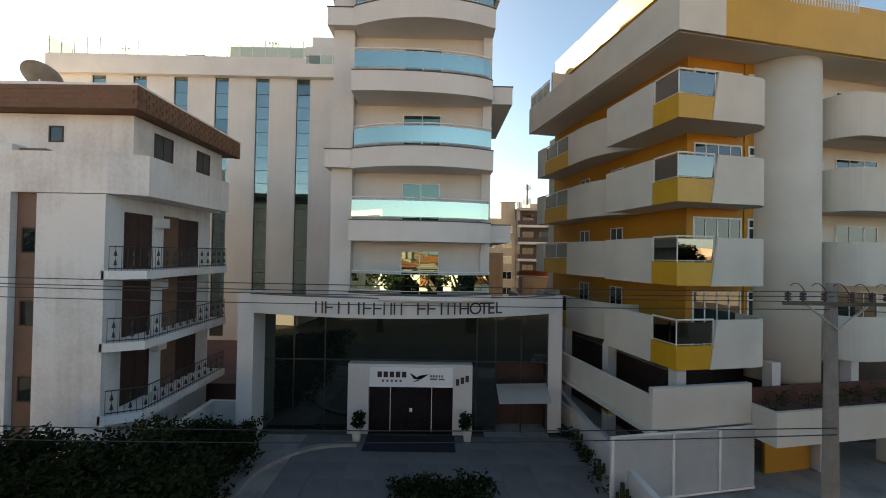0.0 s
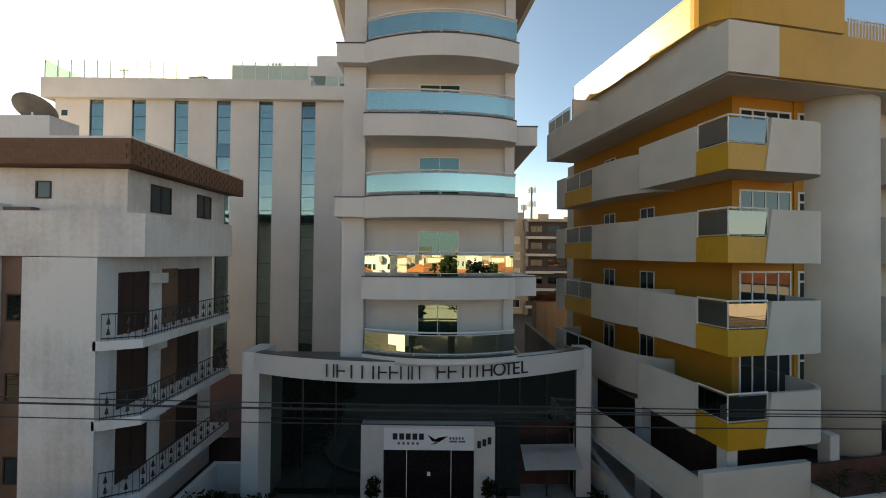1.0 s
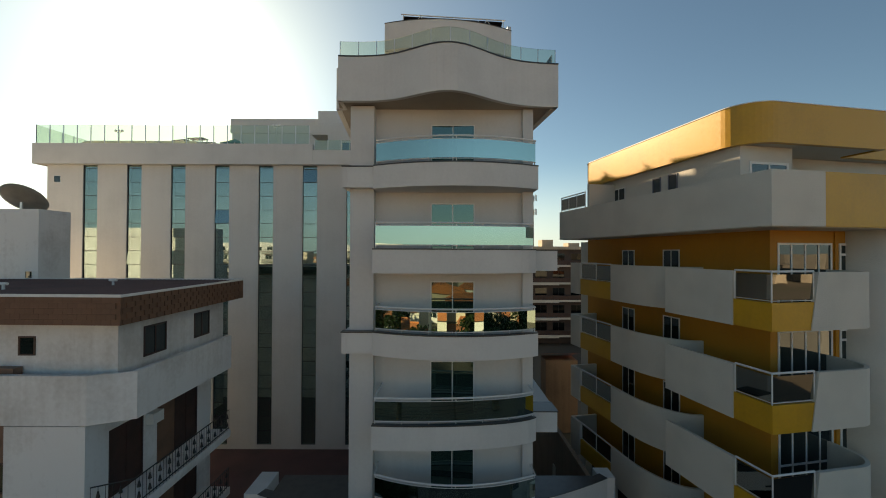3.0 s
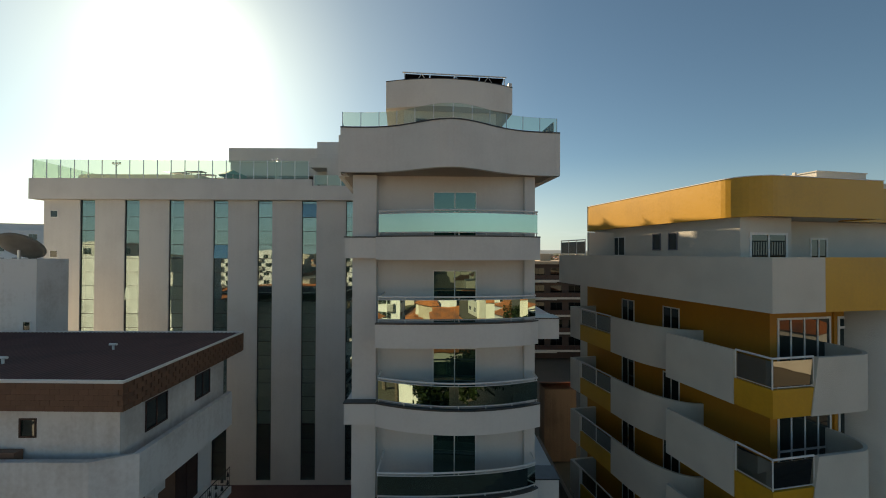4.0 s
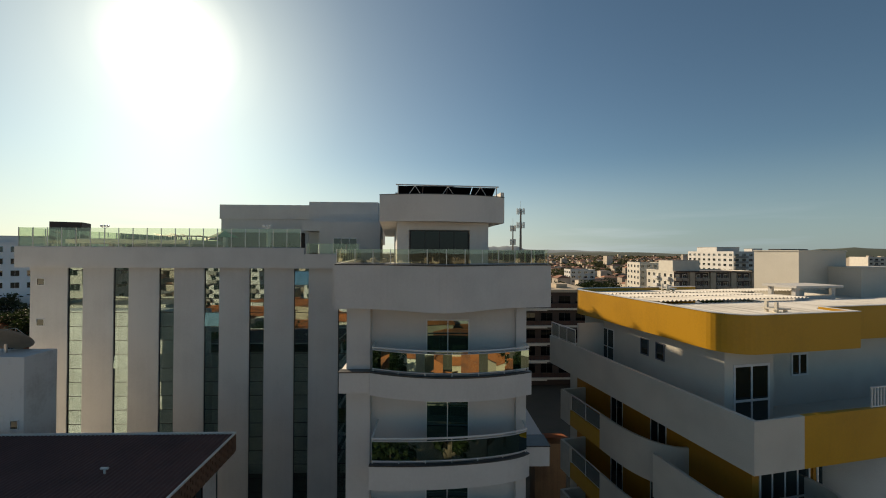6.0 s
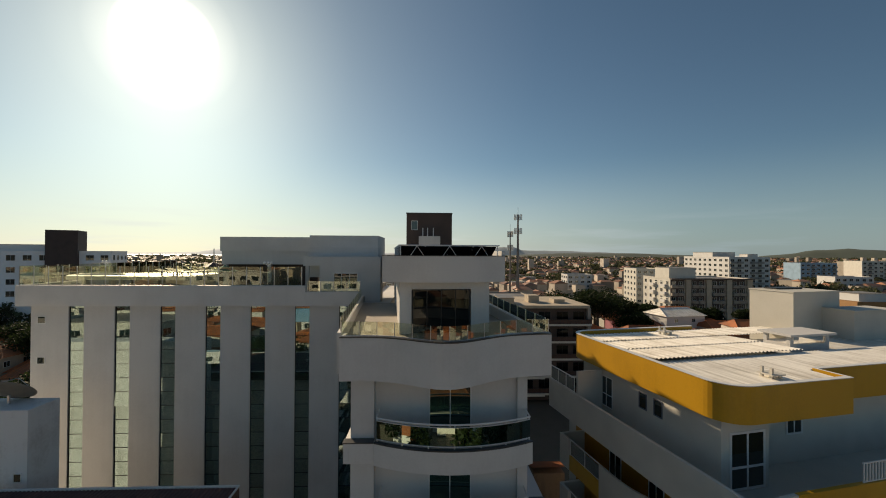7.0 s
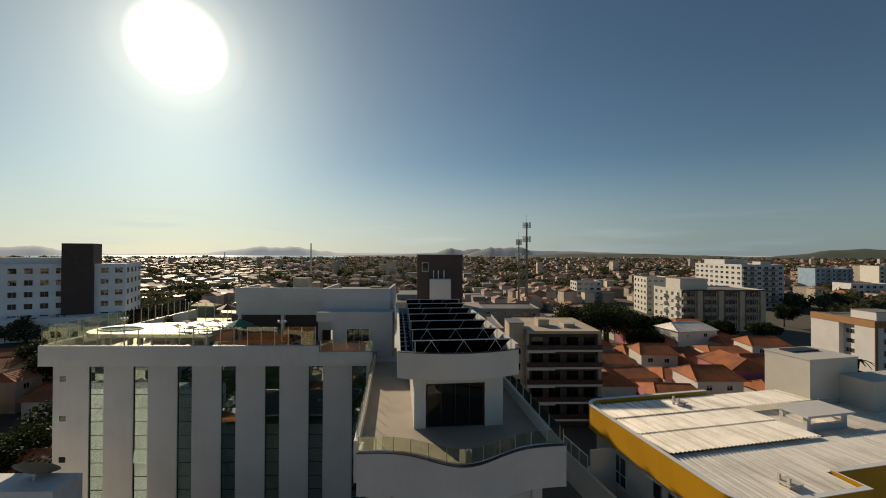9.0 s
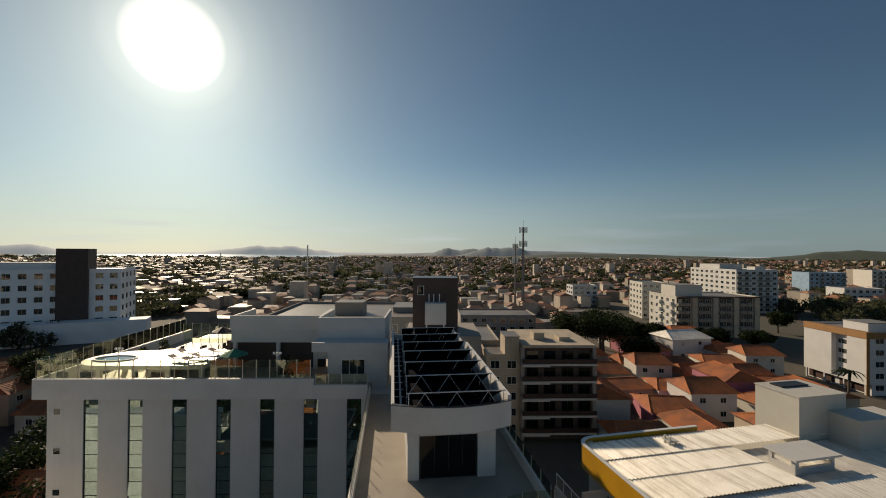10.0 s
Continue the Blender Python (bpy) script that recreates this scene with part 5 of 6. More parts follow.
# ---- neighbouring buildings ----
def block(label, x, y, w, d, h, floors, cols, turn=0, wall=None, trim=None, balcony=(), side_cols=0, group="", name="apartment_block", base=0.0, roof_box=None, parapet=0.5):
    """A plain building: w along the front (facing -y), floors of windows, some columns with balconies."""
    wall, trim = wall or M_WHITE, trim or M_CONCRETE
    b = thing(name, label, "building", pose(x, y, 0, 0, 0, turn), group)
    bm = bmesh.new()
    box(bm, -w / 2, w / 2, 0, d, base, h)
    part("wall", bm, wall, b)
    bm = bmesh.new()
    ribbon(bm, [(-w / 2 - 0.05, -0.05), (w / 2 + 0.05, -0.05), (w / 2 + 0.05, d + 0.05), (-w / 2 - 0.05, d + 0.05), (-w / 2 - 0.05, 0.15)], 0.22, h, h + parapet)
    part("roof_parapet", bm, wall, b)
    slab("roof", b, M_TOWNFLAT, (-w / 2 + 0.2, w / 2 - 0.2, 0.2, d - 0.2, h, h + 0.06))
    if roof_box:
        for q in roof_box:
            slab("roof_box", b, wall, (*q[:4], h + 0.06, h + 0.06 + q[4]))
            slab("roof_box_top", b, M_TOWNFLAT, (q[0] - 0.1, q[1] + 0.1, q[2] - 0.1, q[3] + 0.1, h + 0.06 + q[4], h + 0.2 + q[4]))
    fh = (h - base - 0.4) / floors
    cw = w / cols
    pane = bmesh.new()
    box(pane, -cw * 0.26, cw * 0.26, -0.03, 0.05, 0, fh * 0.45)
    pane = finish("window", pane, M_WINDARK)
    fr = bmesh.new()
    for q in ((-cw * 0.29, -cw * 0.26), (cw * 0.26, cw * 0.29)):
        box(fr, *q, -0.06, 0.04, -0.05, fh * 0.45 + 0.05)
    box(fr, -cw * 0.26, cw * 0.26, -0.06, 0.04, fh * 0.45, fh * 0.45 + 0.05)
    box(fr, -cw * 0.30, cw * 0.30, -0.12, 0.04, -0.09, -0.001)
    box(fr, -0.025, 0.025, -0.05, -0.031, 0, fh * 0.45)
    fr = finish("frame", fr, M_ALU)
    bal = bmesh.new()
    box(bal, -cw * 0.46, cw * 0.46, -1.1, -0.001, -0.2, 0.0)
    box(bal, -cw * 0.46, cw * 0.46, -1.1, -1.0, 0.0, 0.95)
    box(bal, -cw * 0.46, -cw * 0.46 + 0.1, -1.0, -0.001, 0.0, 0.95)
    box(bal, cw * 0.46 - 0.1, cw * 0.46, -1.0, -0.001, 0.0, 0.95)
    bal = finish("balcony", bal, trim)
    for f in range(floors):
        z = base + 0.3 + f * fh
        for c in range(cols):
            u = -w / 2 + cw * (c + 0.5)
            wd = piece("window", pane, b, Matrix.Translation((u, 0, z + fh * 0.32)))
            piece("frame", fr, wd)
            if c in balcony and f:
                piece("balcony", bal, b, Matrix.Translation((u, 0, z)))
        if side_cols:
            sw = d / side_cols
            for c in range(side_cols):
                for sgn in (-1, 1):
                    m = Matrix.Translation((sgn * w / 2, sw * (c + 0.5), z + fh * 0.32)) @ Matrix.Rotation(radians(90 * sgn), 4, "Z")
                    wd = piece("window", pane, b, m)
                    piece("frame", fr, wd)
    return b


# balconied flats behind the drive
flats = thing("balcony_flats", "dark brick flats with long white balcony bands", "apartment building", pose(15.4, 53.0, 0))
slab("wall", flats, M_BROWNBLOCK, (0.4, 12.6, 1.6, 15.0, 0.0, 16.4))
slab("roof", flats, M_BEIGE, (0.0, 12.9, 0.6, 15.2, 16.4, 16.9), (3.0, 5.0, 5.0, 8.0, 16.9, 18.2), (7.5, 9.5, 4.0, 7.0, 16.9, 17.6))
for x in (-0.2, 12.61):
    slab("side_wall", flats, M_GREYWALL, (x, x + 0.59, 1.0, 15.0, 0.0, 16.4))
for f in range(5):
    z = 1.4 + 3.0 * f
    bl = slab("balcony", flats, M_CREAM, (-0.2, 13.0, 0.0, 1.59, z, z + 0.34), (-0.2, 4.6, -0.35, -0.001, z - 0.1, z + 0.34), label="pale balcony band")
    slab("balcony_panel", bl, M_DARKWOOD_AND_SHADE, (-0.15, 12.95, 0.05, 0.13, z + 0.344, z + 1.1), label="dark maroon balcony panel")
    bm = bmesh.new()
    rod(bm, (-0.2, 0.06, z + 1.15), (13.0, 0.06, z + 1.15), 0.03)
    for i in range(27):
        rod(bm, (-0.2 + 0.507 * i, 0.03, z + 0.344), (-0.2 + 0.507 * i, 0.06, z + 1.15), 0.02, 4)
    part("railing", bm, M_IRON, bl)
    for u in (0.9, 4.0, 7.2, 10.2):
        window(flats, u, u + 2.1, 1.6, z + 0.24, z + 2.3, 2, name="window", frame_mat=M_IRON, pane_mat=M_BLACKGLASS)
block("beige block with a stair tower beside the flats", 12.2, 55.0, 6.0, 14.0, 14.5, 5, 2, wall=M_BEIGE, roof_box=[(0.3, 2.9, 0.2, 5.0, 3.4)], side_cols=2)
block("low grey commercial block behind the hotel", 7.0, 64.0, 12.0, 18.0, 15.0, 4, 4, wall=M_GREYWALL, side_cols=3)
block("white roofed block with a penthouse behind the hotel", -14.0, 52.0, 30.0, 20.0, 21.6, 7, 9, wall=M_GREYWALL, roof_box=[(-4, 1, 4, 8, 2.2), (6, 12, 8, 16, 0.8)])
block("grey concrete building with dark openings", 24.0, 132.0, 28.0, 16.0, 9.5, 3, 8, wall=M_GREYWALL)
strip = block("white apartment block with tan brown roof trim", 116.6, 75.5, 27.0, 16.0, 14.2, 5, 7, wall=M_WHITE, trim=M_TAN, roof_box=[(-11, -4, 3, 9, 2.2), (2, 10, 2, 7, 1.8)])
for v0, v1 in ((0.0, 4.6), (8.4, 16.0)):
    slab("side_bay", strip, M_WHITE, (-14.7, -13.501, v0, v1, 2.6, 13.29), label="white side bay")
slab("trim_band", strip, M_TAN, (-14.82, -13.5, -0.06, 16.06, 13.3, 14.9), label="tan roof band")
slab("trim_band", strip, M_TAN, (-13.5, 13.5, -0.14, -0.06, 13.3, 14.9), label="tan roof band")
slab("trim_band", strip, M_TAN, (-14.82, -14.1, -0.145, -0.001, 0.0, 13.296))
for f in range(4):
    window(strip, 5.2, 7.8, -13.52, 3.6 + 2.4 * f, 4.8 + 2.4 * f, 3, axis="y", out=-1)
# Flat dark sheets stand for the shaded car port behind the columns.
for f in (0, 1):
    slab("car_port_shade", strip, M_DARKWOOD_AND_SHADE, (-13.6, -13.501, 0.6 + 8.2 * f, 7.4 + 8.2 * f, 0.3, 2.4))
slab("deck_edge", strip, M_WHITE, (-14.7, -13.61, 0.0, 16.0, 2.42, 2.598))
for q in range(4):
    slab("column", strip, M_WHITE, (-14.6, -14.3, 0.3 + 5.0 * q, 0.6 + 5.0 * q, 0.0, 2.4))
flat = block("long grey apartment block with dark balconies", 113.2, 140.5, 33.5, 20.0, 15.8, 5, 12, wall=M_CREAM, trim=M_TOWNFLAT, balcony=(0, 1, 3, 4, 6, 7, 9, 10), side_cols=5, roof_box=[(-16, -5, 2, 12, 4.5)])
for u in (2, 5, 8, 11):
    slab("pier", flat, M_BEIGE, (-16.75 + 2.79 * u + 0.3, -16.75 + 2.79 * u + 2.4, -1.0, -0.13, 0.0, 16.4))
# Flat dark panels paint the shade behind the balconies; nothing is set back.
for u in (0, 3, 6, 9):
    slab("recess_shade", flat, M_BROWNBLOCK, (-16.75 + 2.79 * u + 0.1, -16.75 + 2.79 * (u + 2) - 0.05, -0.026, -0.001, 0.5, 15.7))
slab("eave", flat, M_BROWNBLOCK, (-17.0, 17.0, -1.5, -0.06, 15.9, 16.3))
for f in range(5):
    for v in (2.0, 10.0):
        slab("side_balcony", flat, M_WHITE, (-17.9, -16.76, v, v + 3.2, 0.35 + 3.08 * f, 1.4 + 3.08 * f))
tall = block("tall white apartment block with balconies", 182.5, 205.0, 24.0, 40.0, 24.0, 8, 6, wall=M_WHITE, balcony=(0, 1, 3, 4), side_cols=9, roof_box=[(-10, 4, 16, 34, 3), (2, 8, 4, 10, 2)])
block("white apartment block with a narrow front", 112.5, 185.0, 12.0, 16.0, 18.0, 6, 4, turn=-5, wall=M_CREAM, side_cols=4)
block("small white house block", 98.0, 240.0, 16.0, 12.0, 12.0, 4, 4, wall=M_WHITE, side_cols=3)
block("pale blue apartment block across the town", 304.0, 285.0, 26.0, 18.0, 19.0, 6, 7, turn=-8, wall=M_BLUE, balcony=(2, 4, 6))
block("white apartment block far across the town", 368.0, 300.0, 20.0, 18.0, 20.5, 6, 5, turn=-10, wall=M_CREAM, balcony=(1, 4, 6))
block("low white building among the houses", 281.0, 238.0, 24.0, 14.0, 11.0, 3, 6, turn=-6, wall=M_WHITE)
inn = block("large white lodging block with a dark brown tower", -147.0, 128.0, 60.0, 22.0, 25.5, 6, 14, turn=24, wall=M_BRIGHTWHITE, side_cols=4, roof_box=[(-28, 18, 4, 14, 2.6)])
slab("tower", inn, M_BROWNBLOCK, (11.5, 20.5, -1.5, 8, 4.0, 33.5), label="dark brown stair tower")
slab("wing_wall", inn, M_BRIGHTWHITE, (-34, 40, -9, -1.6, 0, 7.5), label="long white boundary wing")
block("brick block with stacked flats", -60.0, 95.0, 16.0, 12.0, 8.0, 3, 5, wall=M_GREYWALL)


def cottage(label, x, y, w, d, h, turn, wall, roof, rise=1.6):
    b = thing("house", label, "house", pose(x, y, 0, 0, 0, turn), "tiled houses")
    bm = bmesh.new()
    box(bm, -w / 2, w / 2, -d / 2, d / 2, 0, h)
    part("wall", bm, wall, b)
    bm = bmesh.new()
    e = 0.45
    r = [(-w / 2 - e, -d / 2 - e, h), (w / 2 + e, -d / 2 - e, h), (w / 2 + e, d / 2 + e, h), (-w / 2 - e, d / 2 + e, h), (-w / 2 + w * 0.12, 0, h + rise), (w / 2 - w * 0.12, 0, h + rise)]
    v = [bm.verts.new(p) for p in r]
    for f in ((0, 1, 5, 4), (2, 3, 4, 5), (1, 2, 5), (3, 0, 4), (3, 2, 1, 0)):
        bm.faces.new([v[i] for i in f])
    rf = part("roof", bm, roof, b)
    bm = bmesh.new()
    rod(bm, r[4], r[5], 0.12)
    for i, j in ((0, 4), (3, 4), (1, 5), (2, 5)):
        rod(bm, r[i], r[j], 0.1)
    n = int(w / 0.6)
    for i in range(1, n):
        x0 = -w / 2 + w * i / n
        q = min(1, min(i, n - i) / n / 0.12)
        rod(bm, (x0, -d / 2 - e, h + 0.02), (x0, (-d / 2 - e) * (1 - q), h + rise * q + 0.0), 0.04, 4)
    tagged(part("ridge", bm, roof, rf), kind="stuff")
    for u in (-w * 0.25, w * 0.2):
        window(b, u - 0.6, u + 0.6, -d / 2, h - 1.9, h - 0.8, 2)
        if h > 4.5:
            window(b, u - 0.6, u + 0.6, -d / 2, 1.0, 2.1, 2)
    return b


rnd = random.Random(11)
WALLS = (M_WHITE, M_CREAM, M_BEIGE, M_GREYWALL, M_CREAM, M_PINK)
for i in range(6):
    for j in range(7):
        x, y = 33 + 11.5 * i + rnd.uniform(-2, 2), 64 + 10.5 * j + rnd.uniform(-2, 2)
        if (36 < x < 60 and 98 < y < 132) or (x > 84 and y < 92) or (74 < x < 88 and 104 < y < 120):
            continue
        cottage("small house with an orange tiled hip roof", x, y, rnd.uniform(8.5, 11.5), rnd.uniform(7.5, 9.5), rnd.choice((3.2, 3.4, 5.6)), rnd.choice((0, 90, 8, -6)), rnd.choice(WALLS), M_TERRA, rnd.uniform(1.3, 2.0))
for k, (x, y, w, d, h, a) in enumerate(((34, 50, 10, 8, 3.4, 0), (46, 52, 11, 9, 3.2, 90), (58, 48, 12, 8, 5.6, 4), (70, 54, 11, 9, 3.4, 0), (40, 40, 11, 8, 3.2, 0), (54, 38, 10, 8, 3.4, 90), (68, 42, 11, 9, 3.2, 0))):
    cottage("low house with a dark red tiled roof", x, y, w, d, h, a, WALLS[k % 5], M_TERRA, 1.6)
alley = thing("alley_wall", "brown plastered boundary wall across the alley end", "wall", kind="structure")
slab("wall", alley, M_ALLEY, (3.7, 9.5, 33.0, 33.4, 0.0, 8.6))
slab("wall", alley, M_ALLEY, (6.9, 7.1, 12.0, 33.0, 0.0, 2.6))
leanto = thing("lean_to", "brown plastered outhouse with an orange tiled roof", "outhouse")
slab("wall", leanto, M_ALLEY, (9.2, 12.0, 19.6, 21.4, 0.0, 6.3))
bm = bmesh.new()
tp = [bm.verts.new(p) for p in ((9.0, 19.4, 6.95), (12.2, 19.4, 6.95), (12.2, 21.6, 6.35), (9.0, 21.6, 6.35))]
bmesh.ops.solidify(bm, geom=[bm.faces.new(tp)], thickness=0.08)
part("roof", bm, M_TERRA, leanto, "orange tiled lean-to roof")
cottage("white house with a pale hipped roof", 80.0, 112.0, 14.0, 10.0, 6.5, 10, M_WHITE, M_ZINC, 2.0)
for k in range(26):
    x, y = rnd.uniform(-115, -36), rnd.uniform(10, 90)
    cottage("small house with a brown tiled roof", x, y, rnd.uniform(8, 13), rnd.uniform(6.5, 9.5), rnd.choice((3.2, 3.4, 6.0)), rnd.choice((0, 90, 20)), rnd.choice(WALLS), M_TERRA, rnd.uniform(1.3, 2.0))
# houses over the street, seen mirrored in the glass
for k in range(44):
    x, y = rnd.uniform(-90, 90), rnd.uniform(-110, -30)
    cottage("sunlit house with an orange tiled roof over the street", x, y, rnd.uniform(8, 14), rnd.uniform(7, 10), rnd.choice((3.4, 6.2, 6.2)), rnd.choice((0, 90, 4)), rnd.choice(WALLS[:3]), M_TERRA, rnd.uniform(1.3, 2.0))
block("white apartment block over the street", -24.0, -75.0, 22.0, 14.0, 17.5, 6, 6, turn=180, wall=M_WHITE, balcony=(1, 4), side_cols=3)
block("cream apartment block over the street", 46.0, -92.0, 26.0, 14.0, 15.0, 5, 7, turn=180, wall=M_CREAM, balcony=(1, 4), side_cols=3)
block("white apartment block over the street", -70.0, -95.0, 26.0, 14.0, 18.5, 6, 7, turn=180, wall=M_WHITE, balcony=(1, 4), side_cols=3)

block("sunlit white apartment block over the street", -53.0, -23.0, 19.0, 12.0, 14.0, 5, 5, turn=180, wall=M_CREAM, balcony=(1, 3), side_cols=3)
block("sunlit cream apartment block over the street", -86.0, -48.0, 20.0, 12.0, 20.0, 6, 5, turn=180, wall=M_CREAM, balcony=(1, 3), side_cols=3)
for k in range(9):
    tree_at("tall dark street tree over the road", -46 + 10.5 * k + rnd.uniform(-2, 2), -24.5 + rnd.uniform(-2, 2), 0, rnd.uniform(7, 11.5), rnd.uniform(3.5, 5.5), 1900, 0.36, seed=140 + k, clumps=13)

# trees among the houses
for k, (x, y, h, r) in enumerate(((53, 108, 14, 10), (47, 118, 13, 9), (60, 97, 8, 5.5), (58, 122, 12, 8), (70, 136, 8, 6), (82, 128, 7, 5), (92, 118, 7, 5), (100, 124, 6, 4.5), (108, 116, 7, 5), (72, 122, 9, 6.5), (146, 150, 8, 6),
                                  (-52, 42, 9, 6), (-40, 30, 8, 5), (-64, 60, 9, 6), (-78, 70, 10, 7), (-92, 80, 9, 6), (-36, 52, 8, 5), (-58, 86, 9, 6), (-36, 18, 7, 4.5), (-44, 14, 8, 5), (-34, 24, 8, 4.5), (-48, 30, 9, 6), (-38, 40, 8, 5.5),
                                  (-12, -26, 8, 5), (6, -30, 7, 5), (-30, -34, 9, 6), (24, -27, 8, 5), (38, -40, 9, 6))):
    tree_at("broad dark green tree among the houses", x, y, 0, h, r, 5600, 0.42 if y > 90 else 0.3, seed=60 + k, clumps=14)
palm = thing("palm_tree", "palm tree beside the striped block", "tree", pose(92.5, 71.0, -2.5))
bm = bmesh.new()
rod(bm, (0, 0, 0), (0.4, 0, 9.5), 0.22, 8)
part("trunk", bm, M_BARK, palm)
bm = bmesh.new()
for k in range(18):
    a = 6.283 * k / 18 + 0.1
    pv = None
    for i in range(7):
        t = i / 6
        c = Vector((0.4 + 3.2 * t * math.cos(a), 3.2 * t * math.sin(a), 9.5 + (1.4 * t - 2.6 * t * t) * (1 if k % 2 else 0.5)))
        w = Vector((-math.sin(a), math.cos(a), -0.3)) * 0.45 * (1 - t * 0.8)
        cur = (bm.verts.new(c - w), bm.verts.new(c), bm.verts.new(c + w))
        if pv:
            bm.faces.new((pv[0], cur[0], cur[1], pv[1]))
            bm.faces.new((pv[1], cur[1], cur[2], pv[2]))
        pv = cur
part("crown", bm, M_LEAF, palm)

# telecom masts
for x, y, h, s in ((48.6, 200.0, 47.0, 1.0), (45.2, 204.0, 38.0, 0.7)):
    mast = thing("telecom_mast", "slender steel telecom mast with antenna panels", "mast", pose(x, y, 0))
    bm = bmesh.new()
    bmesh.ops.create_cone(bm, cap_ends=True, segments=10, radius1=0.95 * s, radius2=0.4 * s, depth=h, matrix=Matrix.Translation((0, 0, h / 2)))
    part("pole", bm, M_POLE, mast)
    bm = bmesh.new()
    for lv in (h - 1.5, h - 9):
        for k in range(6):
            a = k * 1.047
            c = (2.0 * s * math.cos(a), 2.0 * s * math.sin(a), lv)
            rod(bm, (0, 0, lv), c, 0.1)
            box(bm, c[0] - 0.25, c[0] + 0.25, c[1] - 0.25, c[1] + 0.25, lv - 1.6, lv + 1.6)
    rod(bm, (0, 0, h), (0, 0, h + 4), 0.1)
    part("antenna", bm, M_STEEL, mast)
for x, y, h in ((-135.0, 420.0, 40.0), (-300.0, 560.0, 30.0)):
    bm = bmesh.new()
    rod(bm, (x, y, 0), (x, y, h), 0.7)
    tagged(part("far_mast", bm, M_STEEL), "thin distant mast above the town", "mast")

# ---- the town out to the lagoon ----
def town(name, label, cells, seed):
    rs = np.random.RandomState(seed)
    vs, fs, mi = [], [], []
    for x, y, w, d, h, a, kind in cells(rs):
        c, s = math.cos(a), math.sin(a)
        n = len(vs)
        def P(u, v, z):
            vs.append((x + u * c - v * s, y + u * s + v * c, z))
        for z in (0, h):
            for u, v in ((-w, -d), (w, -d), (w, d), (-w, d)):
                P(u / 2, v / 2, z)
        fs.extend([(n, n + 1, n + 5, n + 4), (n + 1, n + 2, n + 6, n + 5), (n + 2, n + 3, n + 7, n + 6), (n + 3, n, n + 4, n + 7)])
        mi.extend([0] * 4)
        m = len(vs)
        if kind:
            for u, v in ((-w - 0.8, -d - 0.8), (w + 0.8, -d - 0.8), (w + 0.8, d + 0.8), (-w - 0.8, d + 0.8)):
                P(u / 2, v / 2, h)
            P(-w * 0.3, 0, h + d * 0.2)
            P(w * 0.3, 0, h + d * 0.2)
            fs.extend([(m, m + 1, m + 5, m + 4), (m + 2, m + 3, m + 4, m + 5), (m + 1, m + 2, m + 5), (m + 3, m, m + 4)])
            mi.extend([1] * 4)
        else:
            for u, v in ((-w - 0.3, -d - 0.3), (w + 0.3, -d - 0.3), (w + 0.3, d + 0.3), (-w - 0.3, d + 0.3)):
                P(u / 2, v / 2, h + 0.15)
            fs.append((m, m + 1, m + 2, m + 3))
            mi.append(2)
    me = bpy.data.meshes.new(name)
    me.from_pydata(vs, [], fs)
    for q in (M_TOWNWALL, M_TOWNROOF, M_TOWNFLAT):
        me.materials.append(q)
    me.polygons.foreach_set("material_index", np.array(mi, dtype=np.int32))
    return tagged(new(name, me), label, "houses", kind="stuff")


def near_cells(rs):
    step = 10.5
    for i in range(-105, 106):
        for j in range(11, 104):
            x, y = i * step + rs.uniform(-2.5, 2.5), j * step + rs.uniform(-2.5, 2.5)
            if abs(x) > y * 1.35 + 40 or rs.rand() < 0.15 or i % 11 == 0 or j % 8 == 0:
                continue
            if y < 135 and (-125 < x < 120) or (x < -95 and y < 190) or (78 < x < 245 and y < 225) or (5 < x < 60 and y < 150):
                continue
            h = rs.choice([3.2, 3.4, 6.2, 6.2, 9.0], p=[0.36, 0.3, 0.2, 0.11, 0.03])
            if rs.rand() < 0.006:
                h = rs.uniform(12, 21)
            yield x, y, rs.uniform(6, 10.5), rs.uniform(5, 8.5), h, 0.12 * math.sin(i * 0.3) + rs.choice([0, 1.57]), rs.rand() < 0.7 and h < 10


def far_cells(rs):
    step = 19.0
    for i in range(-160, 161):
        for j in range(57, 130):
            x, y = i * step + rs.uniform(-8, 8), j * step + rs.uniform(-8, 8)
            if abs(x) > y * 1.3 + 40 or rs.rand() < 0.2 or math.hypot(x, y) > 2450 + 200 * math.sin(x * 0.004):
                continue
            az, rr = math.degrees(math.atan2(x, y)), math.hypot(x, y)
            if (az < -13 and rr > 1950) or (9 < az < 27 and rr > 2080):
                continue
            h = rs.uniform(3, 7) if rs.rand() > 0.008 else rs.uniform(10, 18)
            yield x, y, rs.uniform(9, 17), rs.uniform(8, 13), h, rs.choice([0.1, 1.6, 0.4]), rs.rand() < 0.55 and h < 10


def rear_cells(rs):
    step = 16.0
    for i in range(-26, 27):
        for j in range(8, 30):
            if rs.rand() < 0.12 or i % 8 == 0:
                continue
            h = rs.choice([3.4, 6.2, 9.0, 16.0], p=[0.35, 0.35, 0.2, 0.1])
            yield i * step + rs.uniform(-3, 3), -j * step + rs.uniform(-3, 3), rs.uniform(8, 14), rs.uniform(8, 12), h, rs.choice([0, 1.57]), rs.rand() < 0.6 and h < 10


town("town", "low houses with brown and orange roofs spreading to the horizon", near_cells, 5)
town("far_town", "distant low houses fading towards the lagoon", far_cells, 6)
town("town_over_the_street", "low houses with tiled roofs over the street", rear_cells, 7)
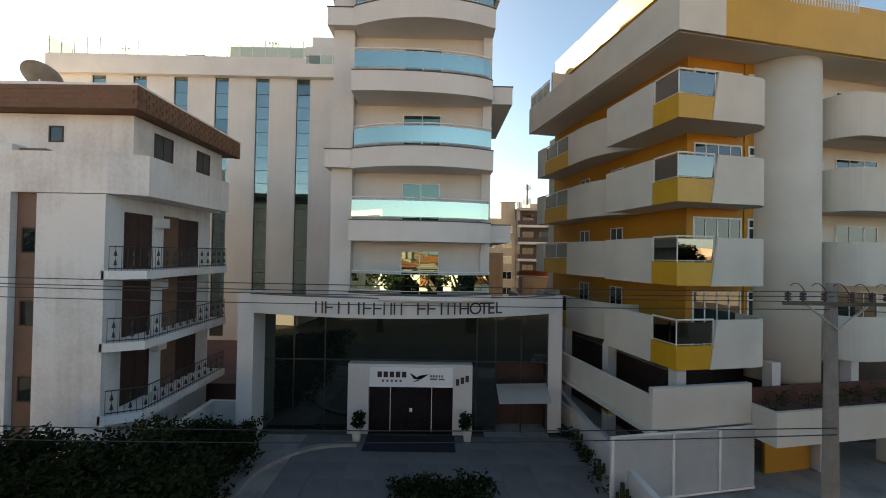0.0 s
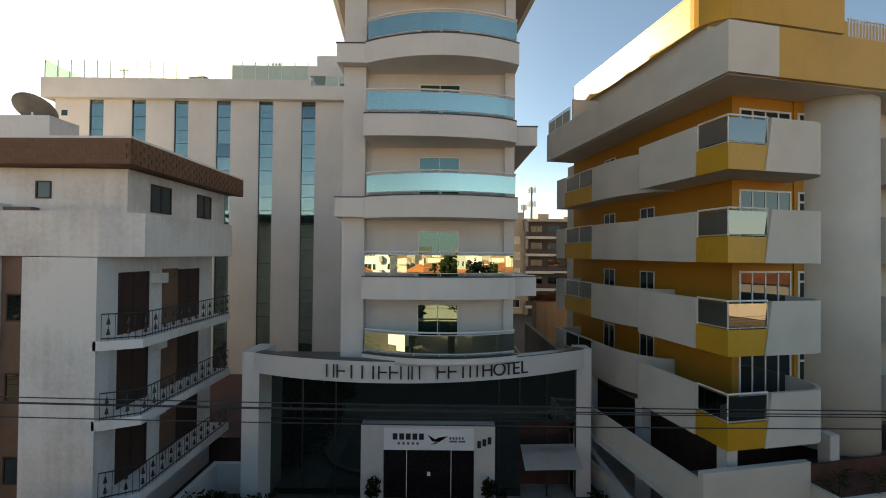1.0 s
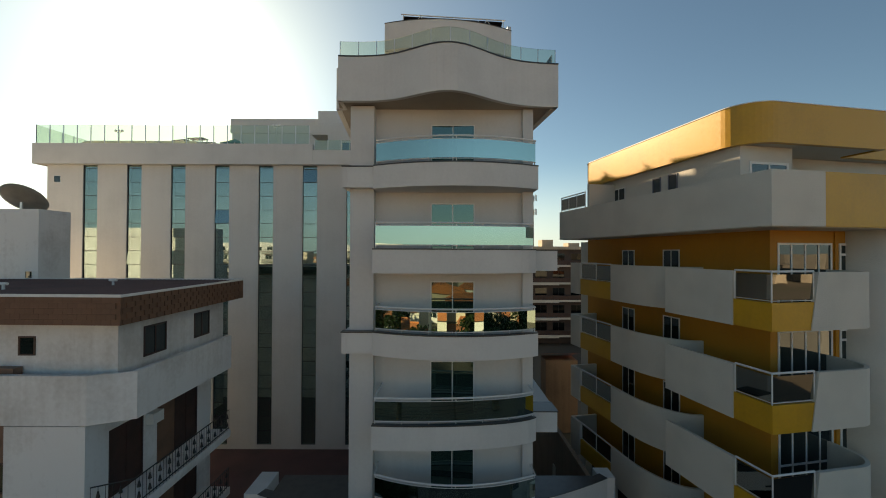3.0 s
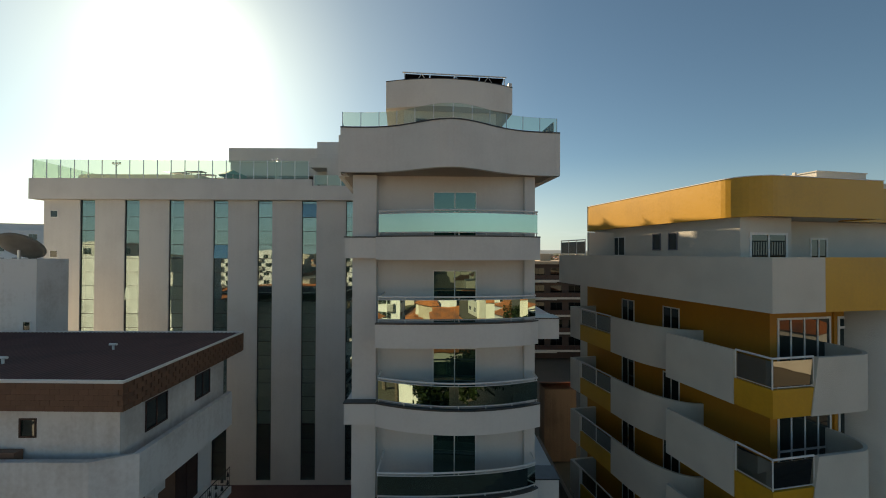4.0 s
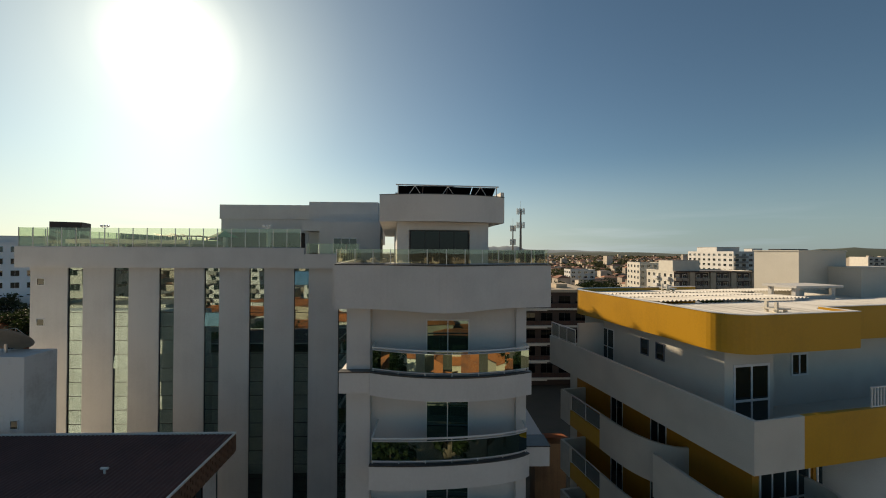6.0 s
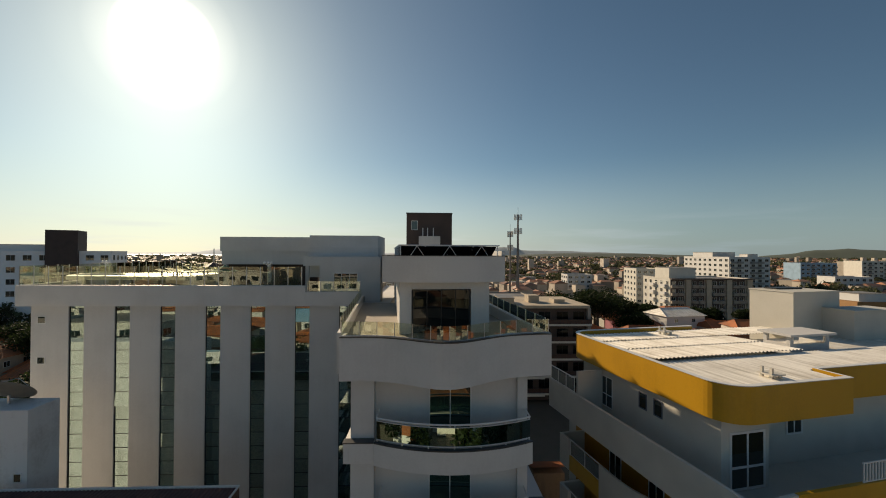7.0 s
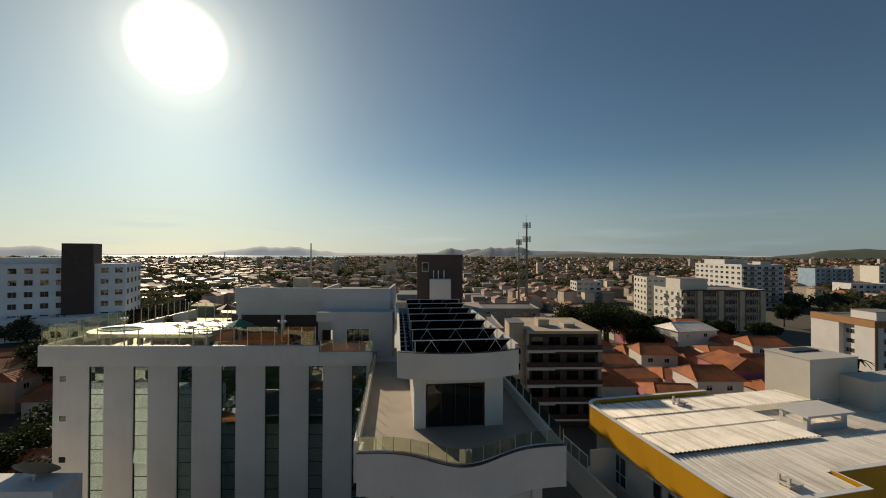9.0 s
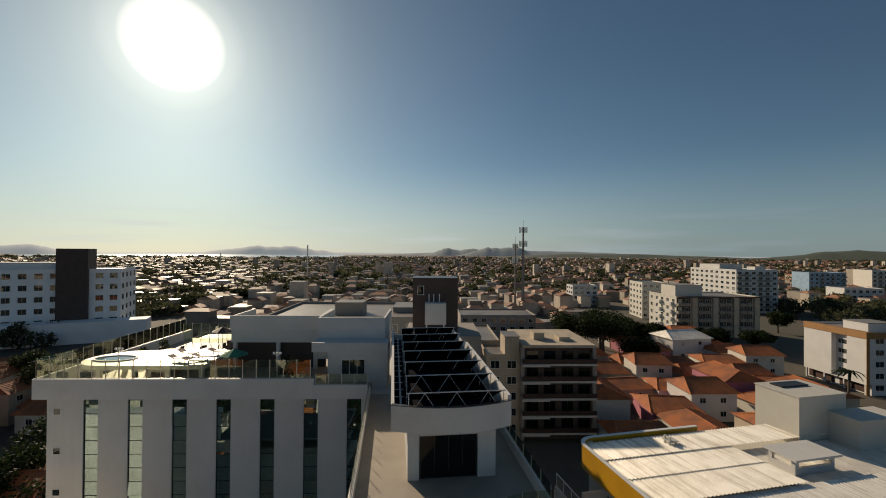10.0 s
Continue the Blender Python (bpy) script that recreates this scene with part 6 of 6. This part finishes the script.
# tree clumps between the houses
rs = np.random.RandomState(9)
vs, fs = [], []
for k in range(2600):
    y = 120 + 1780 * rs.rand() ** 1.4
    x = rs.uniform(-1.25, 1.25) * y
    if y < 260 and -130 < x < 190:
        continue
    r, hh = rs.uniform(3, 7) * (1 + y / 1500), rs.uniform(5, 10)
    for q in range(34 if y > 420 else 150):
        d = rs.normal(size=3)
        d /= np.linalg.norm(d)
        p = np.array([x, y, hh * 0.55]) + d * [r, r, hh * 0.45] * rs.uniform(0.6, 1.05)
        u, w = rs.normal(size=(2, 3)) * r * (0.24 if y > 420 else 0.10)
        n = len(vs)
        vs += [tuple(p - u), tuple(p + w), tuple(p + u), tuple(p - w)]
        fs.append((n, n + 1, n + 2, n + 3))
me = bpy.data.meshes.new("town_trees")
me.from_pydata(vs, [], fs)
me.materials.append(M_LEAF_TOWN)
tagged(new("town_trees", me), "dark tree crowns scattered among the distant houses", "trees", kind="stuff")

# lagoon and hills
bm = bmesh.new()
def polar(a, r, z=0.0):
    return (r * math.sin(radians(a)), r * math.cos(radians(a)), z)
def sheet(bm, a0, a1, r0, r1, z):
    n = 24
    pv = None
    for i in range(n + 1):
        a = a0 + (a1 - a0) * i / n
        e = 1 - (2 * i / n - 1) ** 2
        m = (r0 + r1) / 2
        cur = (bm.verts.new(polar(a, m - (m - r0) * e ** 0.4, z)), bm.verts.new(polar(a, m + (r1 - m) * e ** 0.4, z)))
        if pv:
            bm.faces.new((pv[0], cur[0], cur[1], pv[1]))
        pv = cur
sheet(bm, -46, -12, 1980, 4480, 0.1)
sheet(bm, 8, 29, 2090, 2750, 0.1)
tagged(part("lagoon", bm, M_WATER), "bright lagoon water beyond the town", "water", kind="structure")


def hill(label, az, width, r, h, mat, seed, depth=500):
    bm = bmesh.new()
    n, m = 40, 6
    g = []
    for i in range(n + 1):
        row = []
        t = i / n
        a = az + width * (t - 0.5)
        env = math.sin(math.pi * t) ** 1.3
        top = h * env * (0.75 + 0.35 * noise.noise(Vector((t * 5, seed, 0))) + 0.12 * noise.noise(Vector((t * 21, seed, 3))))
        for j in range(m + 1):
            s = j / m
            zz = max(0, top) * math.sin(math.pi * s) * (1 + 0.1 * noise.noise(Vector((t * 30, s * 8, seed)))) - 1
            row.append(bm.verts.new(polar(a, r + depth * (s - 0.5), zz)))
        g.append(row)
    for i in range(n):
        for j in range(m):
            bm.faces.new((g[i][j], g[i + 1][j], g[i + 1][j + 1], g[i][j + 1]))
    ob = part("hill", bm, mat)
    for f in ob.data.polygons:
        f.use_smooth = True
    return tagged(ob, label, "hill", "hills on the horizon", "structure")


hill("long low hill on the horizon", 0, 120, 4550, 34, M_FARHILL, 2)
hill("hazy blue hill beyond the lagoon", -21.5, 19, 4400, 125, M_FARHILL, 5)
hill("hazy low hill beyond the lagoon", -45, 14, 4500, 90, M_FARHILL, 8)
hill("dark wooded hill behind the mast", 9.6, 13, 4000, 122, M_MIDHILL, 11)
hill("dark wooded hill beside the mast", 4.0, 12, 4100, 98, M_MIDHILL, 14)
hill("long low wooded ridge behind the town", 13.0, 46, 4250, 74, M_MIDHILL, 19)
hill("dark wooded ridge over the town", 52.5, 32, 3300, 76, M_HILL, 17)
hill("low wooded ridge over the town", 25, 34, 3600, 40, M_HILL, 21)

# ---- roof terrace of the wing ----
TZ = 22.6
DZ = 24.2
deck = thing("pool_deck", "raised white pool deck with a curved edge on the roof terrace", "deck")
rim_line = [(-22.9, 20.3), (-27.0, 19.6)] + [(-26.6 - 2.2 * math.cos(a), 17.2 - 2.2 * math.sin(a)) for a in [radians(-60 + 15 * i) for i in range(11)]] + [(-24.6, 15.0), (-18.8, 15.0), (-18.4, 15.4), (-18.4, 19.9), (-18.9, 20.3)]
bm = bmesh.new()
prism(bm, rim_line, DZ - 0.3, DZ)
part("floor_slab", bm, M_POOLDECK, deck)
for x, y in ((-27.2, 15.9), (-24.2, 15.6), (-21.6, 15.6), (-19.0, 15.6), (-27.2, 18.6), (-19.0, 19.3), (-23.0, 19.3)):
    slab("column", deck, M_WHITE, (x, x + 0.3, y, y + 0.3, TZ, DZ - 0.301))
slab("back_wall", deck, M_WHITE, (-26.0, -19.0, 19.8, 19.95, TZ, DZ - 0.301))
for x in (-25.2, -22.6, -20.0):
    slab("low_step", deck, M_POOLDECK, (x, x + 2.2, 14.3, 14.9, TZ, TZ + 0.45))
pool = thing("pool", "oval pool with a pale rim set in the raised deck", "pool")
oval = [(-26.5 + 1.7 * math.cos(a), 17.0 + 1.0 * math.sin(a)) for a in [6.2832 * i / 36 for i in range(36)]]
bm = bmesh.new()
ribbon(bm, oval + oval[:1], 0.16, DZ, DZ + 0.09)
part("rim", bm, M_WHITE, pool)
bm = bmesh.new()
prism(bm, [(-26.5 + 1.57 * math.cos(a), 17.0 + 0.87 * math.sin(a)) for a in [6.2832 * i / 36 for i in range(36)]], DZ + 0.002, DZ + 0.03)
part("water", bm, M_POOL, pool)


def lounger():
    t = thing("sun_lounger", "dark slatted sun lounger on the roof terrace", "lounger", group="sun loungers")
    slab("seat", t, M_DARKWOOD_AND_SHADE, (-0.32, 0.32, -0.95, 0.35, 0.28, 0.34))
    bm = bmesh.new()
    v = [bm.verts.new(p) for p in ((-0.32, 0.35, 0.3), (0.32, 0.35, 0.3), (0.32, 0.95, 0.5), (-0.32, 0.95, 0.5))]
    bmesh.ops.solidify(bm, geom=[bm.faces.new(v)], thickness=0.05)
    part("backrest", bm, M_DARKWOOD_AND_SHADE, t)
    for x in (-0.28, 0.28):
        for y in (-0.85, 0.3):
            slab("leg", t, M_IRON, (x - 0.025, x + 0.025, y - 0.025, y + 0.025, 0, 0.28))
    return t


def terrace_table():
    t = thing("terrace_table", "round dark table on the roof terrace", "table", group="terrace tables")
    bm = bmesh.new()
    bmesh.ops.create_cone(bm, cap_ends=True, segments=18, radius1=0.45, radius2=0.45, depth=0.04, matrix=Matrix.Translation((0, 0, 0.74)))
    part("top", bm, M_DARKWOOD_AND_SHADE, t)
    bm = bmesh.new()
    rod(bm, (0, 0, 0), (0, 0, 0.72), 0.04)
    bmesh.ops.create_cone(bm, cap_ends=True, segments=14, radius1=0.25, radius2=0.2, depth=0.04, matrix=Matrix.Translation((0, 0, 0.02)))
    part("stand", bm, M_IRON, t)
    return t


def terrace_chair():
    t = thing("terrace_chair", "dark woven chair on the roof terrace", "chair", group="terrace chairs")
    slab("seat", t, M_DARKWOOD_AND_SHADE, (-0.24, 0.24, -0.24, 0.24, 0.42, 0.47))
    slab("backrest", t, M_DARKWOOD_AND_SHADE, (-0.24, 0.24, 0.2, 0.25, 0.47, 0.92))
    for x in (-0.22, 0.22):
        for y in (-0.22, 0.22):
            slab("leg", t, M_IRON, (x - 0.02, x + 0.02, y - 0.02, y + 0.02, 0, 0.42))
    return t


base = lounger()
base.matrix_basis = pose(-20.9, 16.2, DZ, 0, 0, 75)
for k, (x, y, a) in enumerate(((-19.2, 16.8, 95), (-19.3, 15.6, 85), (-21.3, 18.0, 70), (-18.9, 18.4, 80))):
    copy_thing(base, pose(x, y, DZ, 0, 0, a))
tb = terrace_table()
tb.matrix_basis = pose(-17.0, 23.5, TZ)
ch = terrace_chair()
ch.matrix_basis = pose(-17.7, 23.5, TZ, 0, 0, 90)
rnd = random.Random(31)
for k in range(7):
    x, y = -26.5 + 1.75 * k, rnd.uniform(23.5, 27.5)
    copy_thing(tb, pose(x, y, TZ))
    for a in (0, 120, 240):
        b = a + rnd.uniform(-20, 20)
        copy_thing(ch, pose(x + 0.75 * math.sin(radians(b)), y - 0.75 * math.cos(radians(b)), TZ, 0, 0, b + 180))
for k, (x, y) in enumerate(((-25.5, 16.0), (-12.5, 14.6), (-19.5, 28.0), (-13.5, 22.0))):
    lp = thing("terrace_lamp", "slim terrace lamp post with small heads", "lamp", pose(x, y, TZ), group="terrace lamps")
    bm = bmesh.new()
    rod(bm, (0, 0, 0), (0, 0, 2.5), 0.035)
    part("post", bm, M_STEEL, lp)
    for sx in (-0.25, 0, 0.25):
        bm = bmesh.new()
        rod(bm, (0, 0, 2.45), (sx, 0, 2.6), 0.02)
        bmesh.ops.create_uvsphere(bm, u_segments=10, v_segments=6, radius=0.1, matrix=Matrix.Translation((sx, 0, 2.66)))
        part("head", bm, M_SIGNWHITE, lp)
M_GREENCLOTH = material("green_canvas", (0.02, 0.22, 0.13), 0.8, 0.1, 2, 30, 0.1)
for x, y, cloth, word in ((-23.0, 27.0, M_DARKWOOD_AND_SHADE, "dark"), (-20.2, 26.0, M_DARKWOOD_AND_SHADE, "dark"), (-17.2, 26.8, M_DARKWOOD_AND_SHADE, "dark"), (-17.0, 17.2, M_GREENCLOTH, "green")):
    um = thing("sun_umbrella", word + " terrace umbrella on a slim pole", "umbrella", pose(x, y, TZ), group="terrace umbrellas")
    bm = bmesh.new()
    rod(bm, (0, 0, 0), (0, 0, 2.3), 0.03)
    part("pole", bm, M_STEEL, um)
    bm = bmesh.new()
    bmesh.ops.create_cone(bm, cap_ends=False, segments=8, radius1=1.1, radius2=0.03, depth=0.5, matrix=Matrix.Translation((0, 0, 2.15)))
    part("canopy", bm, cloth, um)

for k, (x, y) in enumerate(((-12.6, 16.4), (-11.6, 17.2), (-13.4, 18.6), (-11.4, 15.4), (-27.8, 25.0), (-27.6, 22.0))):
    tp = thing("terrace_plant", "leafy green plant in a pale planter on the terrace", "plant", pose(x, y, TZ), group="terrace plants")
    bm = bmesh.new()
    bmesh.ops.create_cone(bm, cap_ends=True, segments=12, radius1=0.26, radius2=0.34, depth=0.5, matrix=Matrix.Translation((0, 0, 0.25)))
    part("pot", bm, M_CREAM, tp)
    bm = bmesh.new()
    for q in range(4):
        leafball(bm, (rnd.uniform(-0.2, 0.2), rnd.uniform(-0.2, 0.2), 0.6 + 0.22 * q), 0.4, 60, 0.12, rnd=rnd)
    part("foliage", bm, M_LEAF_DRY, tp)
